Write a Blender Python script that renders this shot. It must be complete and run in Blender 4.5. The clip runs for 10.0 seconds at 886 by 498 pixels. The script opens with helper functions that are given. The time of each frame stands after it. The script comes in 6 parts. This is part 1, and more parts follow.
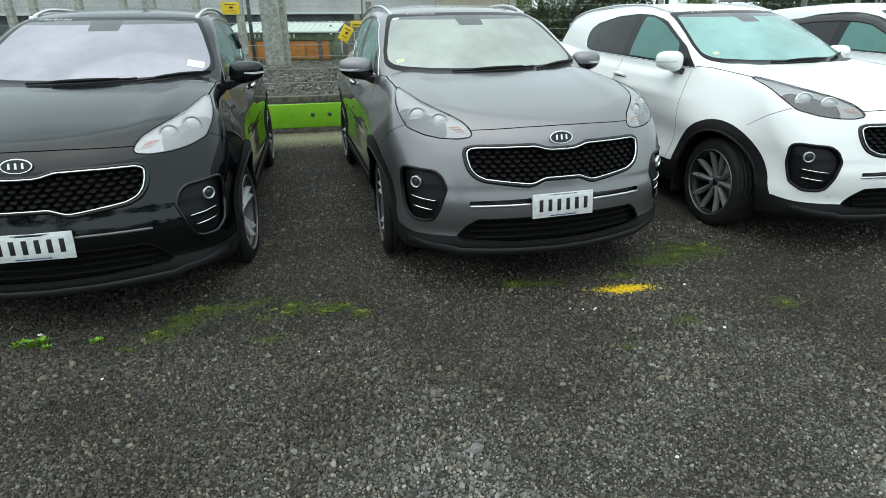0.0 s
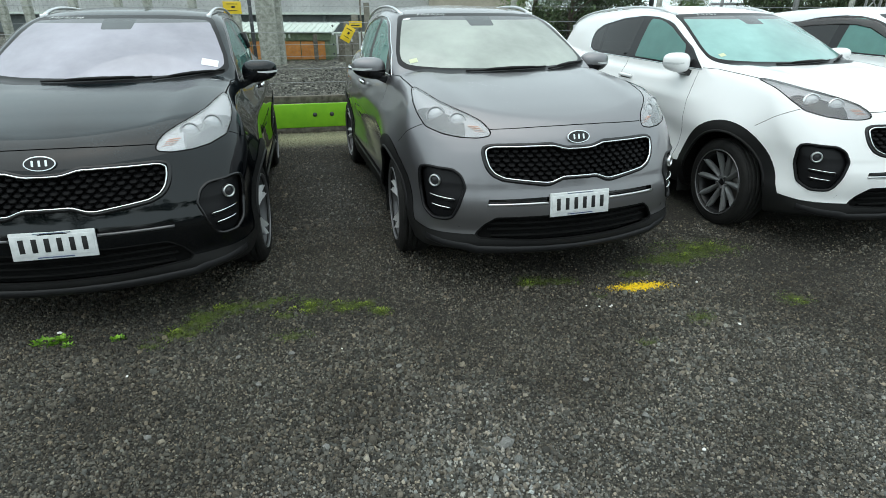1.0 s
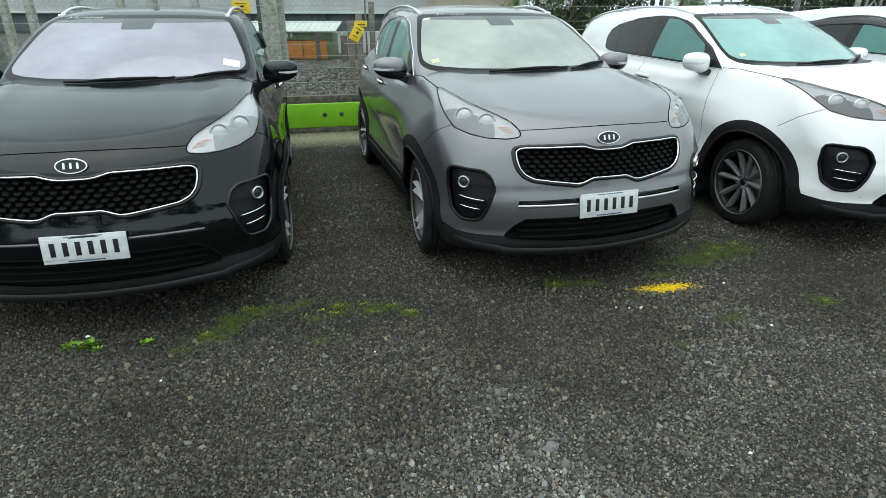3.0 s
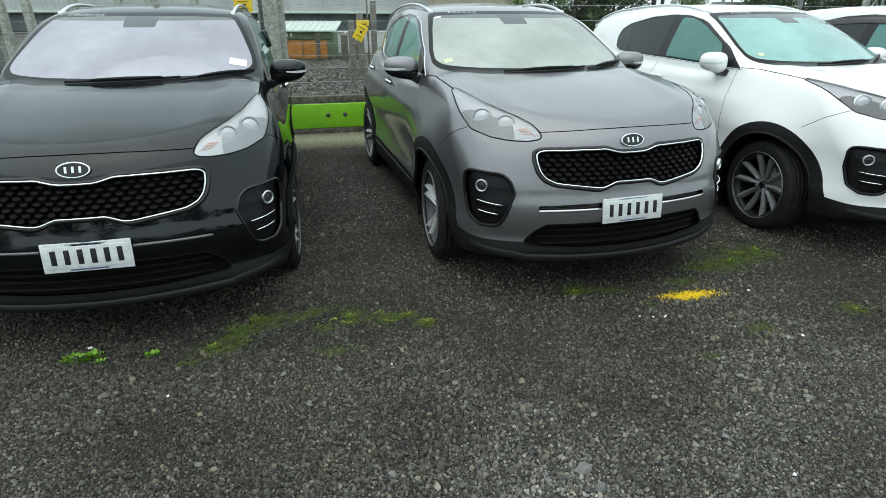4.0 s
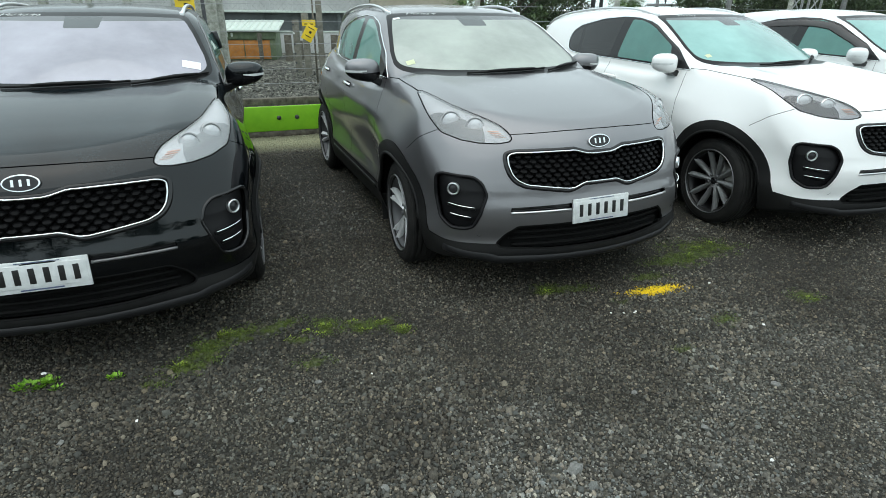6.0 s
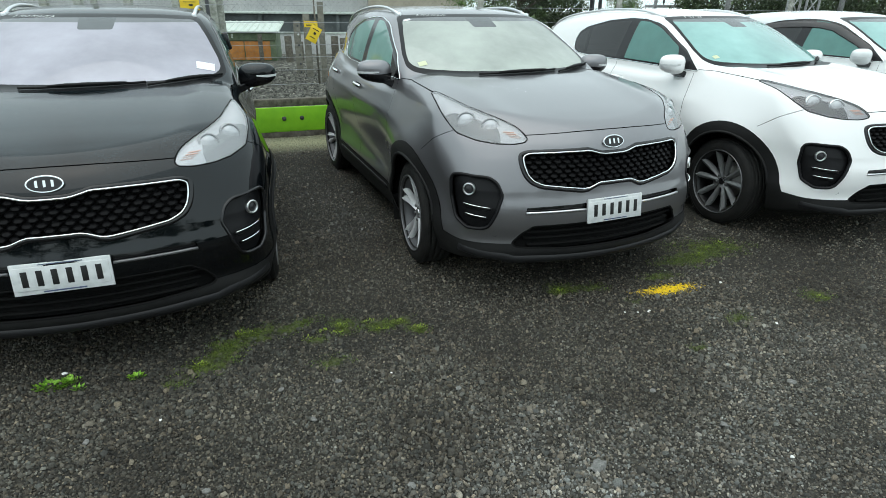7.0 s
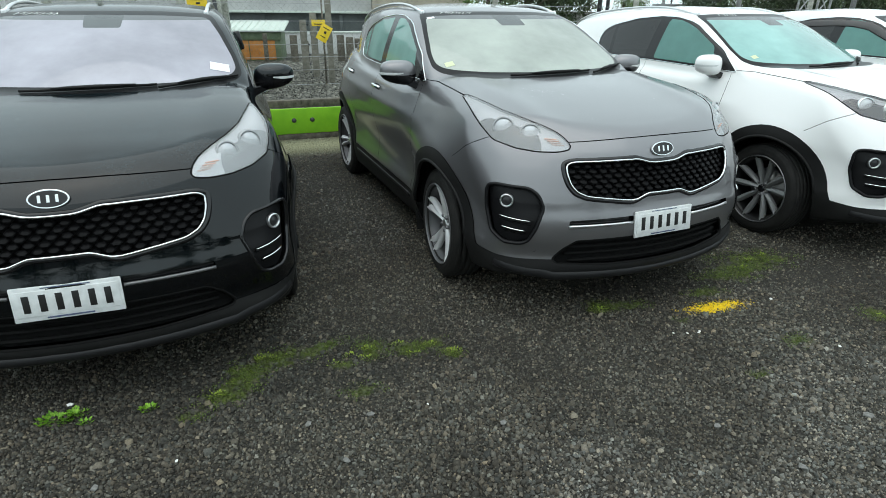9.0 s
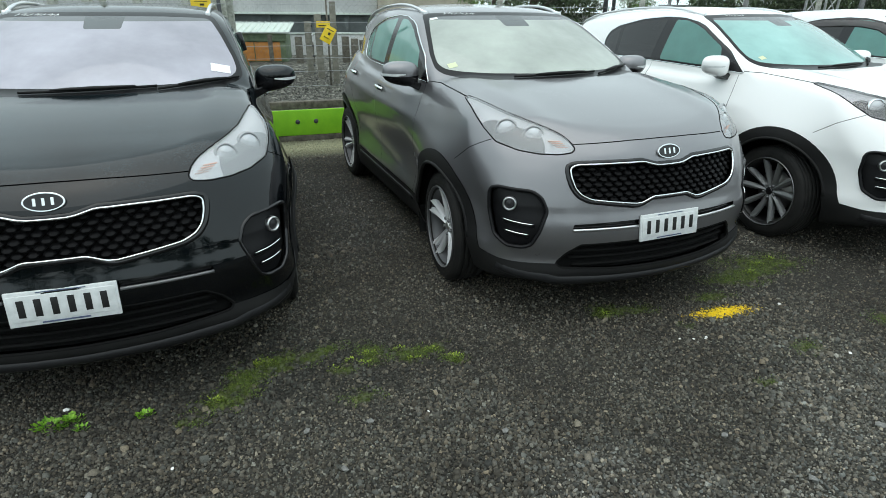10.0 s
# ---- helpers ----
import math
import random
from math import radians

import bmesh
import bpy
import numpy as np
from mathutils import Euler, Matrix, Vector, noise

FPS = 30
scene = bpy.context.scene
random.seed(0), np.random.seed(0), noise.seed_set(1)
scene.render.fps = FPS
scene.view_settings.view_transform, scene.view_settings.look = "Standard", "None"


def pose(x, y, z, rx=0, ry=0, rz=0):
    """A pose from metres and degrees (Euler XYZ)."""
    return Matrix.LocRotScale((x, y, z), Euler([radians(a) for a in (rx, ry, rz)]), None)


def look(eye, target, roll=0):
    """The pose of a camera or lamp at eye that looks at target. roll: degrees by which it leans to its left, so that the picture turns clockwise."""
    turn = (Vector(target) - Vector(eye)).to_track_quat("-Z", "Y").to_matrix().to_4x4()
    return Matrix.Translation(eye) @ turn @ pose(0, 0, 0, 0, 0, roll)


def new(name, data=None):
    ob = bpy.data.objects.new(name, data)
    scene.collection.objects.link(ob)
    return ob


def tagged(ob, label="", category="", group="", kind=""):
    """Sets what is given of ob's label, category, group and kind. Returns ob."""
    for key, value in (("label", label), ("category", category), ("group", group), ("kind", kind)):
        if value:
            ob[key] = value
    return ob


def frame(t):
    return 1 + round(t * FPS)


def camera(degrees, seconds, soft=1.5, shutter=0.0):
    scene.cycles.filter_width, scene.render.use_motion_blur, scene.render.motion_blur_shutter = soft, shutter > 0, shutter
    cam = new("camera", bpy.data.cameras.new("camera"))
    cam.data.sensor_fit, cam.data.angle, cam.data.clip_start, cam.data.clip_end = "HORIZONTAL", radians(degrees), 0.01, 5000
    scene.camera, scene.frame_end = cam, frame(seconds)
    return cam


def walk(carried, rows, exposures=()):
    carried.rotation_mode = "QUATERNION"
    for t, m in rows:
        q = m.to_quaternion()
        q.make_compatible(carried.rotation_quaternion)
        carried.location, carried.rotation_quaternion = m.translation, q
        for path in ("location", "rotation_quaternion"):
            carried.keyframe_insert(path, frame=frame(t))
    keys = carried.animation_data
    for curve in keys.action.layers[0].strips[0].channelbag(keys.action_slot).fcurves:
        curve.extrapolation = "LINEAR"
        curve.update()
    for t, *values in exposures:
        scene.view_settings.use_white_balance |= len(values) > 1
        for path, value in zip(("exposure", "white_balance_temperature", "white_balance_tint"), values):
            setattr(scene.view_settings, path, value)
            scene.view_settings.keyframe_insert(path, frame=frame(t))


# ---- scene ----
cam = camera(77.2, 10.0, soft=0.7)
PATH = [
    (0, (0.035, 0.05, 1.637), (-0.004, 1.883, 0.836), -0.3),
    (0.5, (-0.062, 0.034, 1.635), (-0.076, 1.868, 0.837), 0.0),
    (1, (-0.127, 0.015, 1.631), (-0.133, 1.85, 0.834), 0.1),
    (1.5, (-0.177, 0.012, 1.628), (-0.182, 1.847, 0.832), 0.1),
    (2, (-0.2, 0.022, 1.63), (-0.205, 1.856, 0.833), 0.1),
    (2.5, (-0.258, -0.004, 1.643), (-0.257, 1.829, 0.843), 0.1),
    (4, (-0.425, 0.17, 1.62), (-0.412, 2.003, 0.821), 0.2),
    (4.5, (-0.487, 0.172, 1.632), (-0.435, 2.004, 0.832), 0.3),
    (5, (-0.517, 0.171, 1.62), (-0.397, 2.0, 0.821), 0.4),
    (5.5, (-0.525, 0.214, 1.628), (-0.353, 2.039, 0.828), 0.5),
    (7, (-0.668, 0.205, 1.634), (-0.462, 2.028, 0.838), 0.6),
    (7.5, (-0.697, 0.195, 1.623), (-0.494, 2.02, 0.829), 0.6),
    (8, (-0.722, 0.205, 1.616), (-0.519, 2.03, 0.823), 0.5),
    (8.5, (-0.765, 0.299, 1.615), (-0.563, 2.123, 0.821), 0.5),
    (9, (-0.817, 0.477, 1.618), (-0.616, 2.3, 0.82), 0.6),
    (9.5, (-0.845, 0.538, 1.621), (-0.649, 2.362, 0.823), 0.6),
    (10, (-0.796, 0.52, 1.613), (-0.613, 2.346, 0.819), 0.5),
]
walk(cam, [(t, look(eye, target, roll)) for t, eye, target, roll in PATH])


# ---- light: a bright overcast sky ----
world = bpy.data.worlds.new("overcast")
scene.world = world
world.use_nodes = True
_nt = world.node_tree
_sky = _nt.nodes.new("ShaderNodeTexSky")
_sky.sky_type, _sky.sun_disc, _sky.sun_elevation, _sky.sun_rotation = "NISHITA", False, radians(75), radians(209)
_sky.air_density, _sky.dust_density, _sky.ozone_density = 1.0, 4.0, 1.0
_bw = _nt.nodes.new("ShaderNodeMix")
_bw.data_type = "RGBA"
_bw.inputs["Factor"].default_value = 0.82
_bw.inputs["B"].default_value = (8.0, 9.5, 9.7, 1)
_nt.links.new(_sky.outputs["Color"], _bw.inputs["A"])
_nt.links.new(_bw.outputs["Result"], _nt.nodes["Background"].inputs["Color"])
_nt.nodes["Background"].inputs["Strength"].default_value = 0.150
sun = new("sun", bpy.data.lights.new("sun", "SUN"))
sun.data.energy, sun.data.angle, sun.data.color = 1.15, radians(85), (0.98, 1.0, 0.975)
sun.matrix_basis = look((-2.5, -1.5, 20), (0, 3, 0))
scene.view_settings.exposure = 0.0


# ---- materials ----
def material(name, rough=0.5, metal=0.0, color=(0.5, 0.5, 0.5), **more):
    m = bpy.data.materials.new(name)
    m.use_nodes = True
    b = m.node_tree.nodes["Principled BSDF"]
    b.inputs["Base Color"].default_value = (*color, 1)
    b.inputs["Roughness"].default_value = rough
    b.inputs["Metallic"].default_value = metal
    for key, value in more.items():
        b.inputs[key.replace("_", " ")].default_value = value
    return m, m.node_tree, b


def mix_noise(nt, b, scale, c0, c1, lo=0.35, hi=0.65, detail=6, socket="Base Color", rough=0.6):
    """Drives a socket by a noise in object space between two values."""
    tc = nt.nodes.new("ShaderNodeTexCoord")
    n = nt.nodes.new("ShaderNodeTexNoise")
    n.inputs["Scale"].default_value, n.inputs["Detail"].default_value, n.inputs["Roughness"].default_value = scale, detail, rough
    r = nt.nodes.new("ShaderNodeValToRGB")
    r.color_ramp.elements[0].position, r.color_ramp.elements[1].position = lo, hi
    r.color_ramp.elements[0].color = (*c0, 1) if len(c0) == 3 else c0
    r.color_ramp.elements[1].color = (*c1, 1) if len(c1) == 3 else c1
    nt.links.new(tc.outputs["Object"], n.inputs["Vector"])
    nt.links.new(n.outputs["Fac"], r.inputs["Fac"])
    if socket:
        nt.links.new(r.outputs["Color"], b.inputs[socket])
    return n, r


def bump(nt, b, height, strength=0.3, distance=0.01, chain=None):
    k = nt.nodes.new("ShaderNodeBump")
    k.inputs["Strength"].default_value, k.inputs["Distance"].default_value = strength, distance
    nt.links.new(height, k.inputs["Height"])
    if chain:
        nt.links.new(chain.outputs["Normal"], k.inputs["Normal"])
    nt.links.new(k.outputs["Normal"], b.inputs["Normal"])
    return k


def car_paint(name, color, metal, rough, dust=0.12, dust_color=(0.32, 0.32, 0.30), coat_ior=1.5, coat=1.0):
    """Clear-coated paint with a thin uneven film of dust and dried rain."""
    m, nt, b = material(name, rough, metal, color, Coat_Weight=coat, Coat_IOR=coat_ior, Coat_Roughness=0.05, Specular_IOR_Level=0.0 if metal < 0.1 else 0.5)
    n, r = mix_noise(nt, b, 1.7, (0, 0, 0), (1, 1, 1), 0.30, 0.75, 8, None)
    n2, r2 = mix_noise(nt, b, 95, (0.25, 0.25, 0.25), (1, 1, 1), 0.35, 0.7, 3, None)
    mul = nt.nodes.new("ShaderNodeMath")
    mul.operation = "MULTIPLY"
    nt.links.new(r.outputs["Color"], mul.inputs[0])
    nt.links.new(r2.outputs["Color"], mul.inputs[1])
    film = nt.nodes.new("ShaderNodeMath")
    film.operation = "MULTIPLY"
    film.inputs[1].default_value = dust
    geo = nt.nodes.new("ShaderNodeNewGeometry")
    xyz = nt.nodes.new("ShaderNodeSeparateXYZ")
    nt.links.new(geo.outputs["Normal"], xyz.inputs["Vector"])
    lies = nt.nodes.new("ShaderNodeMapRange")
    lies.inputs["From Min"].default_value, lies.inputs["From Max"].default_value = 0.1, 0.9
    lies.inputs["To Min"].default_value = 0.04
    nt.links.new(xyz.outputs["Z"], lies.inputs["Value"])
    settle = nt.nodes.new("ShaderNodeMath")
    settle.operation = "MULTIPLY"
    nt.links.new(mul.outputs[0], settle.inputs[0])
    nt.links.new(lies.outputs["Result"], settle.inputs[1])
    nt.links.new(settle.outputs[0], film.inputs[0])
    mx = nt.nodes.new("ShaderNodeMix")
    mx.data_type = "RGBA"
    mx.inputs["A"].default_value, mx.inputs["B"].default_value = (*color, 1), (*dust_color, 1)
    nt.links.new(film.outputs[0], mx.inputs["Factor"])
    nt.links.new(mx.outputs["Result"], b.inputs["Base Color"])
    cr = nt.nodes.new("ShaderNodeMapRange")
    cr.inputs["To Min"].default_value, cr.inputs["To Max"].default_value = 0.03, 0.42
    nt.links.new(settle.outputs[0], cr.inputs["Value"])
    nt.links.new(cr.outputs["Result"], b.inputs["Coat Roughness"])
    return m


def glazing(name, tint, haze=0.0, haze_color=(0.7, 0.72, 0.74), ior=1.75):
    """A pane: tinted see-through glass with a Fresnel shine, and a diffuse film for mist, tint and painted-in
    reflections.
    """
    m = bpy.data.materials.new(name)
    m.use_nodes = True
    nt = m.node_tree
    nt.nodes.clear()
    out = nt.nodes.new("ShaderNodeOutputMaterial")
    clear = nt.nodes.new("ShaderNodeBsdfTransparent")
    clear.inputs["Color"].default_value = (*tint, 1)
    gloss = nt.nodes.new("ShaderNodeBsdfGlossy")
    gloss.inputs["Roughness"].default_value = 0.02
    # pale diffuse film; on the panes it also paints in mirrored and transmitted light
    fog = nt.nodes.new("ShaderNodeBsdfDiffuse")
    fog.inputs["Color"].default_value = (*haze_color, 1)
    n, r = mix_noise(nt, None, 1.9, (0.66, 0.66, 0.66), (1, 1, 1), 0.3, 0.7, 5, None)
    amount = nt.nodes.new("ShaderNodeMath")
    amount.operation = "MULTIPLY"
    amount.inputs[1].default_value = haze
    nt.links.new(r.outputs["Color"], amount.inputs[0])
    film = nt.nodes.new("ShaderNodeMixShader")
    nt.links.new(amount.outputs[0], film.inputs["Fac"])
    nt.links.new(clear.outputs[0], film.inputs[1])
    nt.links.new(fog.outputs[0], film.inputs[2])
    fr = nt.nodes.new("ShaderNodeFresnel")
    fr.inputs["IOR"].default_value = ior
    mx = nt.nodes.new("ShaderNodeMixShader")
    nt.links.new(fr.outputs[0], mx.inputs["Fac"])
    nt.links.new(film.outputs[0], mx.inputs[1])
    nt.links.new(gloss.outputs[0], mx.inputs[2])
    nt.links.new(mx.outputs[0], out.inputs["Surface"])
    return m


PAINT_BLACK = car_paint("black_pearl_paint", (0.0016, 0.0021, 0.0029), 0.0, 0.35, 0.34, (0.095, 0.150, 0.175), 1.47)
PAINT_GREY = car_paint("grey_metallic_paint", (0.212, 0.209, 0.219), 0.80, 0.43, 0.16, (0.30, 0.30, 0.30), 1.5, 1.0)
PAINT_WHITE = car_paint("white_paint", (0.90, 0.905, 0.90), 0.0, 0.4, 0.10, (0.55, 0.54, 0.50))
PAINT_WHITE_2 = car_paint("white_paint_of_the_other_car", (0.76, 0.78, 0.78), 0.0, 0.4, 0.12, (0.5, 0.5, 0.47))
# the pale films paint in the sky mirrored on the windscreens
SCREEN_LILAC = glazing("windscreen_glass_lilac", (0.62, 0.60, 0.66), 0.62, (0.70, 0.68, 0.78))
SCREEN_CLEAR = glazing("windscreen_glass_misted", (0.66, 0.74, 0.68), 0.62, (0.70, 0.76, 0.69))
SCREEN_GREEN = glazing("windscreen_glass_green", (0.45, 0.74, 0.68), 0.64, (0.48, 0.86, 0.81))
# the teal films of the next two paint in daylight seen through the cabin
GLASS_GREEN = glazing("side_glass_green", (0.30, 0.58, 0.52), 0.50, (0.18, 0.50, 0.44))
GLASS_PALE = glazing("pale_side_glass", (0.42, 0.68, 0.62), 0.58, (0.33, 0.66, 0.58))
GLASS_DARK = glazing("privacy_glass", (0.05, 0.055, 0.06), 0.0)
LENS = glazing("clear_lens", (0.95, 0.95, 0.96), 0.10, (0.85, 0.86, 0.88), 1.6)
# whiter films: some mist, with the sky mirrored on the lens painted in
LENS_PALE = glazing("hazy_lens", (0.97, 0.97, 0.98), 0.26, (0.80, 0.82, 0.84), 1.6)
LENS_MILKY = glazing("misted_lens", (0.97, 0.97, 0.98), 0.26, (0.90, 0.92, 0.94), 1.65)
CHROME = material("chrome", 0.08, 1.0, (0.78, 0.79, 0.80))[0]
SATIN = material("satin_aluminium", 0.30, 1.0, (0.70, 0.71, 0.72))[0]
REFLECTOR = material("reflector_silver", 0.35, 0.1, (0.62, 0.63, 0.65))[0]
GLOSS_BLACK = material("gloss_black_trim", 0.12, 0.0, (0.008, 0.008, 0.009))[0]
FRIT = material("black_glass_border", 0.3, 0.0, (0.008, 0.008, 0.009), Specular_IOR_Level=0.18)[0]
SEAM = material("seam_black", 0.9, 0.0, (0.006, 0.006, 0.006), Specular_IOR_Level=0.15)[0]
PLASTIC, _nt, _b = material("black_plastic_cladding", 0.60, 0.0, (0.01, 0.01, 0.01), Specular_IOR_Level=0.2)
_n, _r = mix_noise(_nt, _b, 3.0, (0.008, 0.008, 0.0085), (0.016, 0.016, 0.0155), 0.3, 0.75)
_n2, _r2 = mix_noise(_nt, _b, 900, (0, 0, 0), (1, 1, 1), 0.3, 0.7, 2, None)
bump(_nt, _b, _r2.outputs["Color"], 0.15, 0.0006)
RUBBER, _nt, _b = material("tyre_rubber", 0.75, 0.0, (0.02, 0.02, 0.02), Specular_IOR_Level=0.25)
_n, _r = mix_noise(_nt, _b, 9, (0.010, 0.010, 0.010), (0.025, 0.024, 0.022), 0.35, 0.8)
_n2, _r2 = mix_noise(_nt, _b, 160, (0, 0, 0), (1, 1, 1), 0.3, 0.7, 3, None)
bump(_nt, _b, _r2.outputs["Color"], 0.3, 0.002)
ALLOY = material("silver_alloy", 0.25, 0.30, (0.78, 0.79, 0.80))[0]
# silver barrel coloured dark, putting shade into the gaps between the spokes
ALLOY_SHADE = material("shaded_alloy_barrel", 0.5, 0.6, (0.10, 0.10, 0.105))[0]
ALLOY_DARK = material("dark_alloy", 0.4, 0.4, (0.20, 0.205, 0.207))[0]
DISC = material("brake_disc_steel", 0.4, 0.9, (0.28, 0.27, 0.26))[0]
TRIM_IN, _nt, _b = material("interior_black_trim", 0.7, 0.0, (0.018, 0.018, 0.019))
_n, _r = mix_noise(_nt, _b, 40, (0.014, 0.014, 0.015), (0.026, 0.026, 0.027))
SEAT_CLOTH, _nt, _b = material("grey_seat_cloth", 0.9, 0.0, (0.06, 0.06, 0.062))
_n, _r = mix_noise(_nt, _b, 300, (0.045, 0.045, 0.047), (0.085, 0.085, 0.088))
PLATE_WHITE, _nt, _b = material("plate_white", 0.35, 0.0, (0.78, 0.80, 0.80))
_n, _r = mix_noise(_nt, _b, 30, (0.58, 0.60, 0.60), (0.70, 0.72, 0.72))
PAPER = material("paper_white", 0.8, 0.0, (0.82, 0.83, 0.85))[0]
CHALK = material("white_marker", 0.8, 0.0, (0.75, 0.77, 0.77))[0]
INK = material("plate_black", 0.4, 0.0, (0.012, 0.012, 0.012))[0]
INK_BLUE = material("print_blue", 0.5, 0.0, (0.07, 0.09, 0.16))[0]
AMBER = material("indicator_amber", 0.25, 0.0, (0.80, 0.50, 0.40))[0]
RED_LENS = material("tail_lens_red", 0.15, 0.0, (0.35, 0.01, 0.012))[0]
LENS_DOME = material("lamp_glass_dome", 0.2, 0.0, (0.50, 0.52, 0.54), Coat_Weight=1.0)[0]
SATIN_DARK = material("dark_satin_strip", 0.35, 0.6, (0.16, 0.16, 0.165))[0]
GRILLE_BLACK = material("grille_black", 0.42, 0.0, (0.005, 0.005, 0.0055), Specular_IOR_Level=0.09)[0]
PLASTIC_GREY = material("grey_plastic_lip", 0.45, 0.0, (0.014, 0.014, 0.015), Specular_IOR_Level=0.22)[0]
ALLOY_BLACK = material("black_rim", 0.35, 0.0, (0.006, 0.006, 0.0065), Specular_IOR_Level=0.3)[0]
FOG_DARK = material("fog_lamp_glass", 0.12, 0.0, (0.03, 0.03, 0.032), Specular_IOR_Level=0.3)[0]


def soft_spot(nt, cx, cy, rx, ry, turn=0.0):
    """1 in the middle of an ellipse on the ground, falling to 0 at its edge."""
    tc = nt.nodes.new("ShaderNodeTexCoord")
    mp = nt.nodes.new("ShaderNodeMapping")
    mp.vector_type = "TEXTURE"
    mp.inputs["Location"].default_value = (cx, cy, 0)
    mp.inputs["Rotation"].default_value = (0, 0, radians(turn))
    mp.inputs["Scale"].default_value = (rx, ry, 1000)
    ln = nt.nodes.new("ShaderNodeVectorMath")
    ln.operation = "LENGTH"
    mr = nt.nodes.new("ShaderNodeMapRange")
    mr.inputs["From Min"].default_value, mr.inputs["From Max"].default_value = 0.15, 1.0
    mr.inputs["To Min"].default_value, mr.inputs["To Max"].default_value = 1.0, 0.0
    nt.links.new(tc.outputs["Object"], mp.inputs["Vector"])
    nt.links.new(mp.outputs["Vector"], ln.inputs[0])
    nt.links.new(ln.outputs["Value"], mr.inputs["Value"])
    return mr.outputs["Result"]


def math_node(nt, op, a, b):
    m = nt.nodes.new("ShaderNodeMath")
    m.operation, m.use_clamp = op, op in ("ADD", "MULTIPLY")
    for i, v in enumerate((a, b)):
        if isinstance(v, (int, float)):
            m.inputs[i].default_value = v
        else:
            nt.links.new(v, m.inputs[i])
    return m.outputs[0]


def blend(nt, fac, a, b):
    m = nt.nodes.new("ShaderNodeMix")
    m.data_type = "RGBA"
    nt.links.new(fac, m.inputs["Factor"])
    for key, v in (("A", a), ("B", b)):
        if isinstance(v, tuple):
            m.inputs[key].default_value = (*v, 1)
        else:
            nt.links.new(v, m.inputs[key])
    return m.outputs["Result"]


MOSS = [(-1.37, 2.88, 0.30, 0.13, 18), (-1.50, 2.73, 0.14, 0.13, 0), (-1.56, 2.60, 0.18, 0.11, 0), (-1.67, 2.48, 0.12, 0.07, 0), (-0.92, 2.93, 0.12, 0.15, 20), (-1.05, 2.79, 0.09, 0.06, 0), (-0.73, 2.90, 0.13, 0.10, -25), (-0.60, 2.95, 0.13, 0.08, 15), (-0.50, 2.85, 0.10, 0.07, 0), (-1.15, 2.98, 0.16, 0.07, 30), (-0.95, 2.58, 0.14, 0.08, 0), (0.40, 3.23, 0.11, 0.12, 0), (0.58, 3.25, 0.24, 0.10, 0), (1.17, 3.37, 0.22, 0.08, 8), (1.48, 3.62, 0.38, 0.17, 12), (1.78, 3.82, 0.45, 0.22, 0), (1.04, 3.19, 0.11, 0.05, 0), (0.96, 2.52, 0.09, 0.07, 0), (1.36, 2.79, 0.14, 0.09, 30), (2.02, 3.03, 0.15, 0.12, 0), (0.84, 3.05, 0.08, 0.05, 0)]
PALE_MOSS = [(-1.7, 7.62, 3.6, 0.62, 14), (2.5, 8.6, 2.5, 0.5, 14)]


def ragged(nt, spot, grain, reach, gain):
    """A patch with a ragged edge: the soft spot broken up by a noise."""
    v = math_node(nt, "MULTIPLY_ADD", grain, reach)
    v.node.inputs[2].default_value = -0.5 - 0.5 * reach
    v.node.use_clamp = False
    w = nt.nodes.new("ShaderNodeMath")
    w.operation = "ADD"
    nt.links.new(v, w.inputs[0])
    nt.links.new(spot, w.inputs[1])
    return math_node(nt, "MULTIPLY", w.outputs[0], gain)


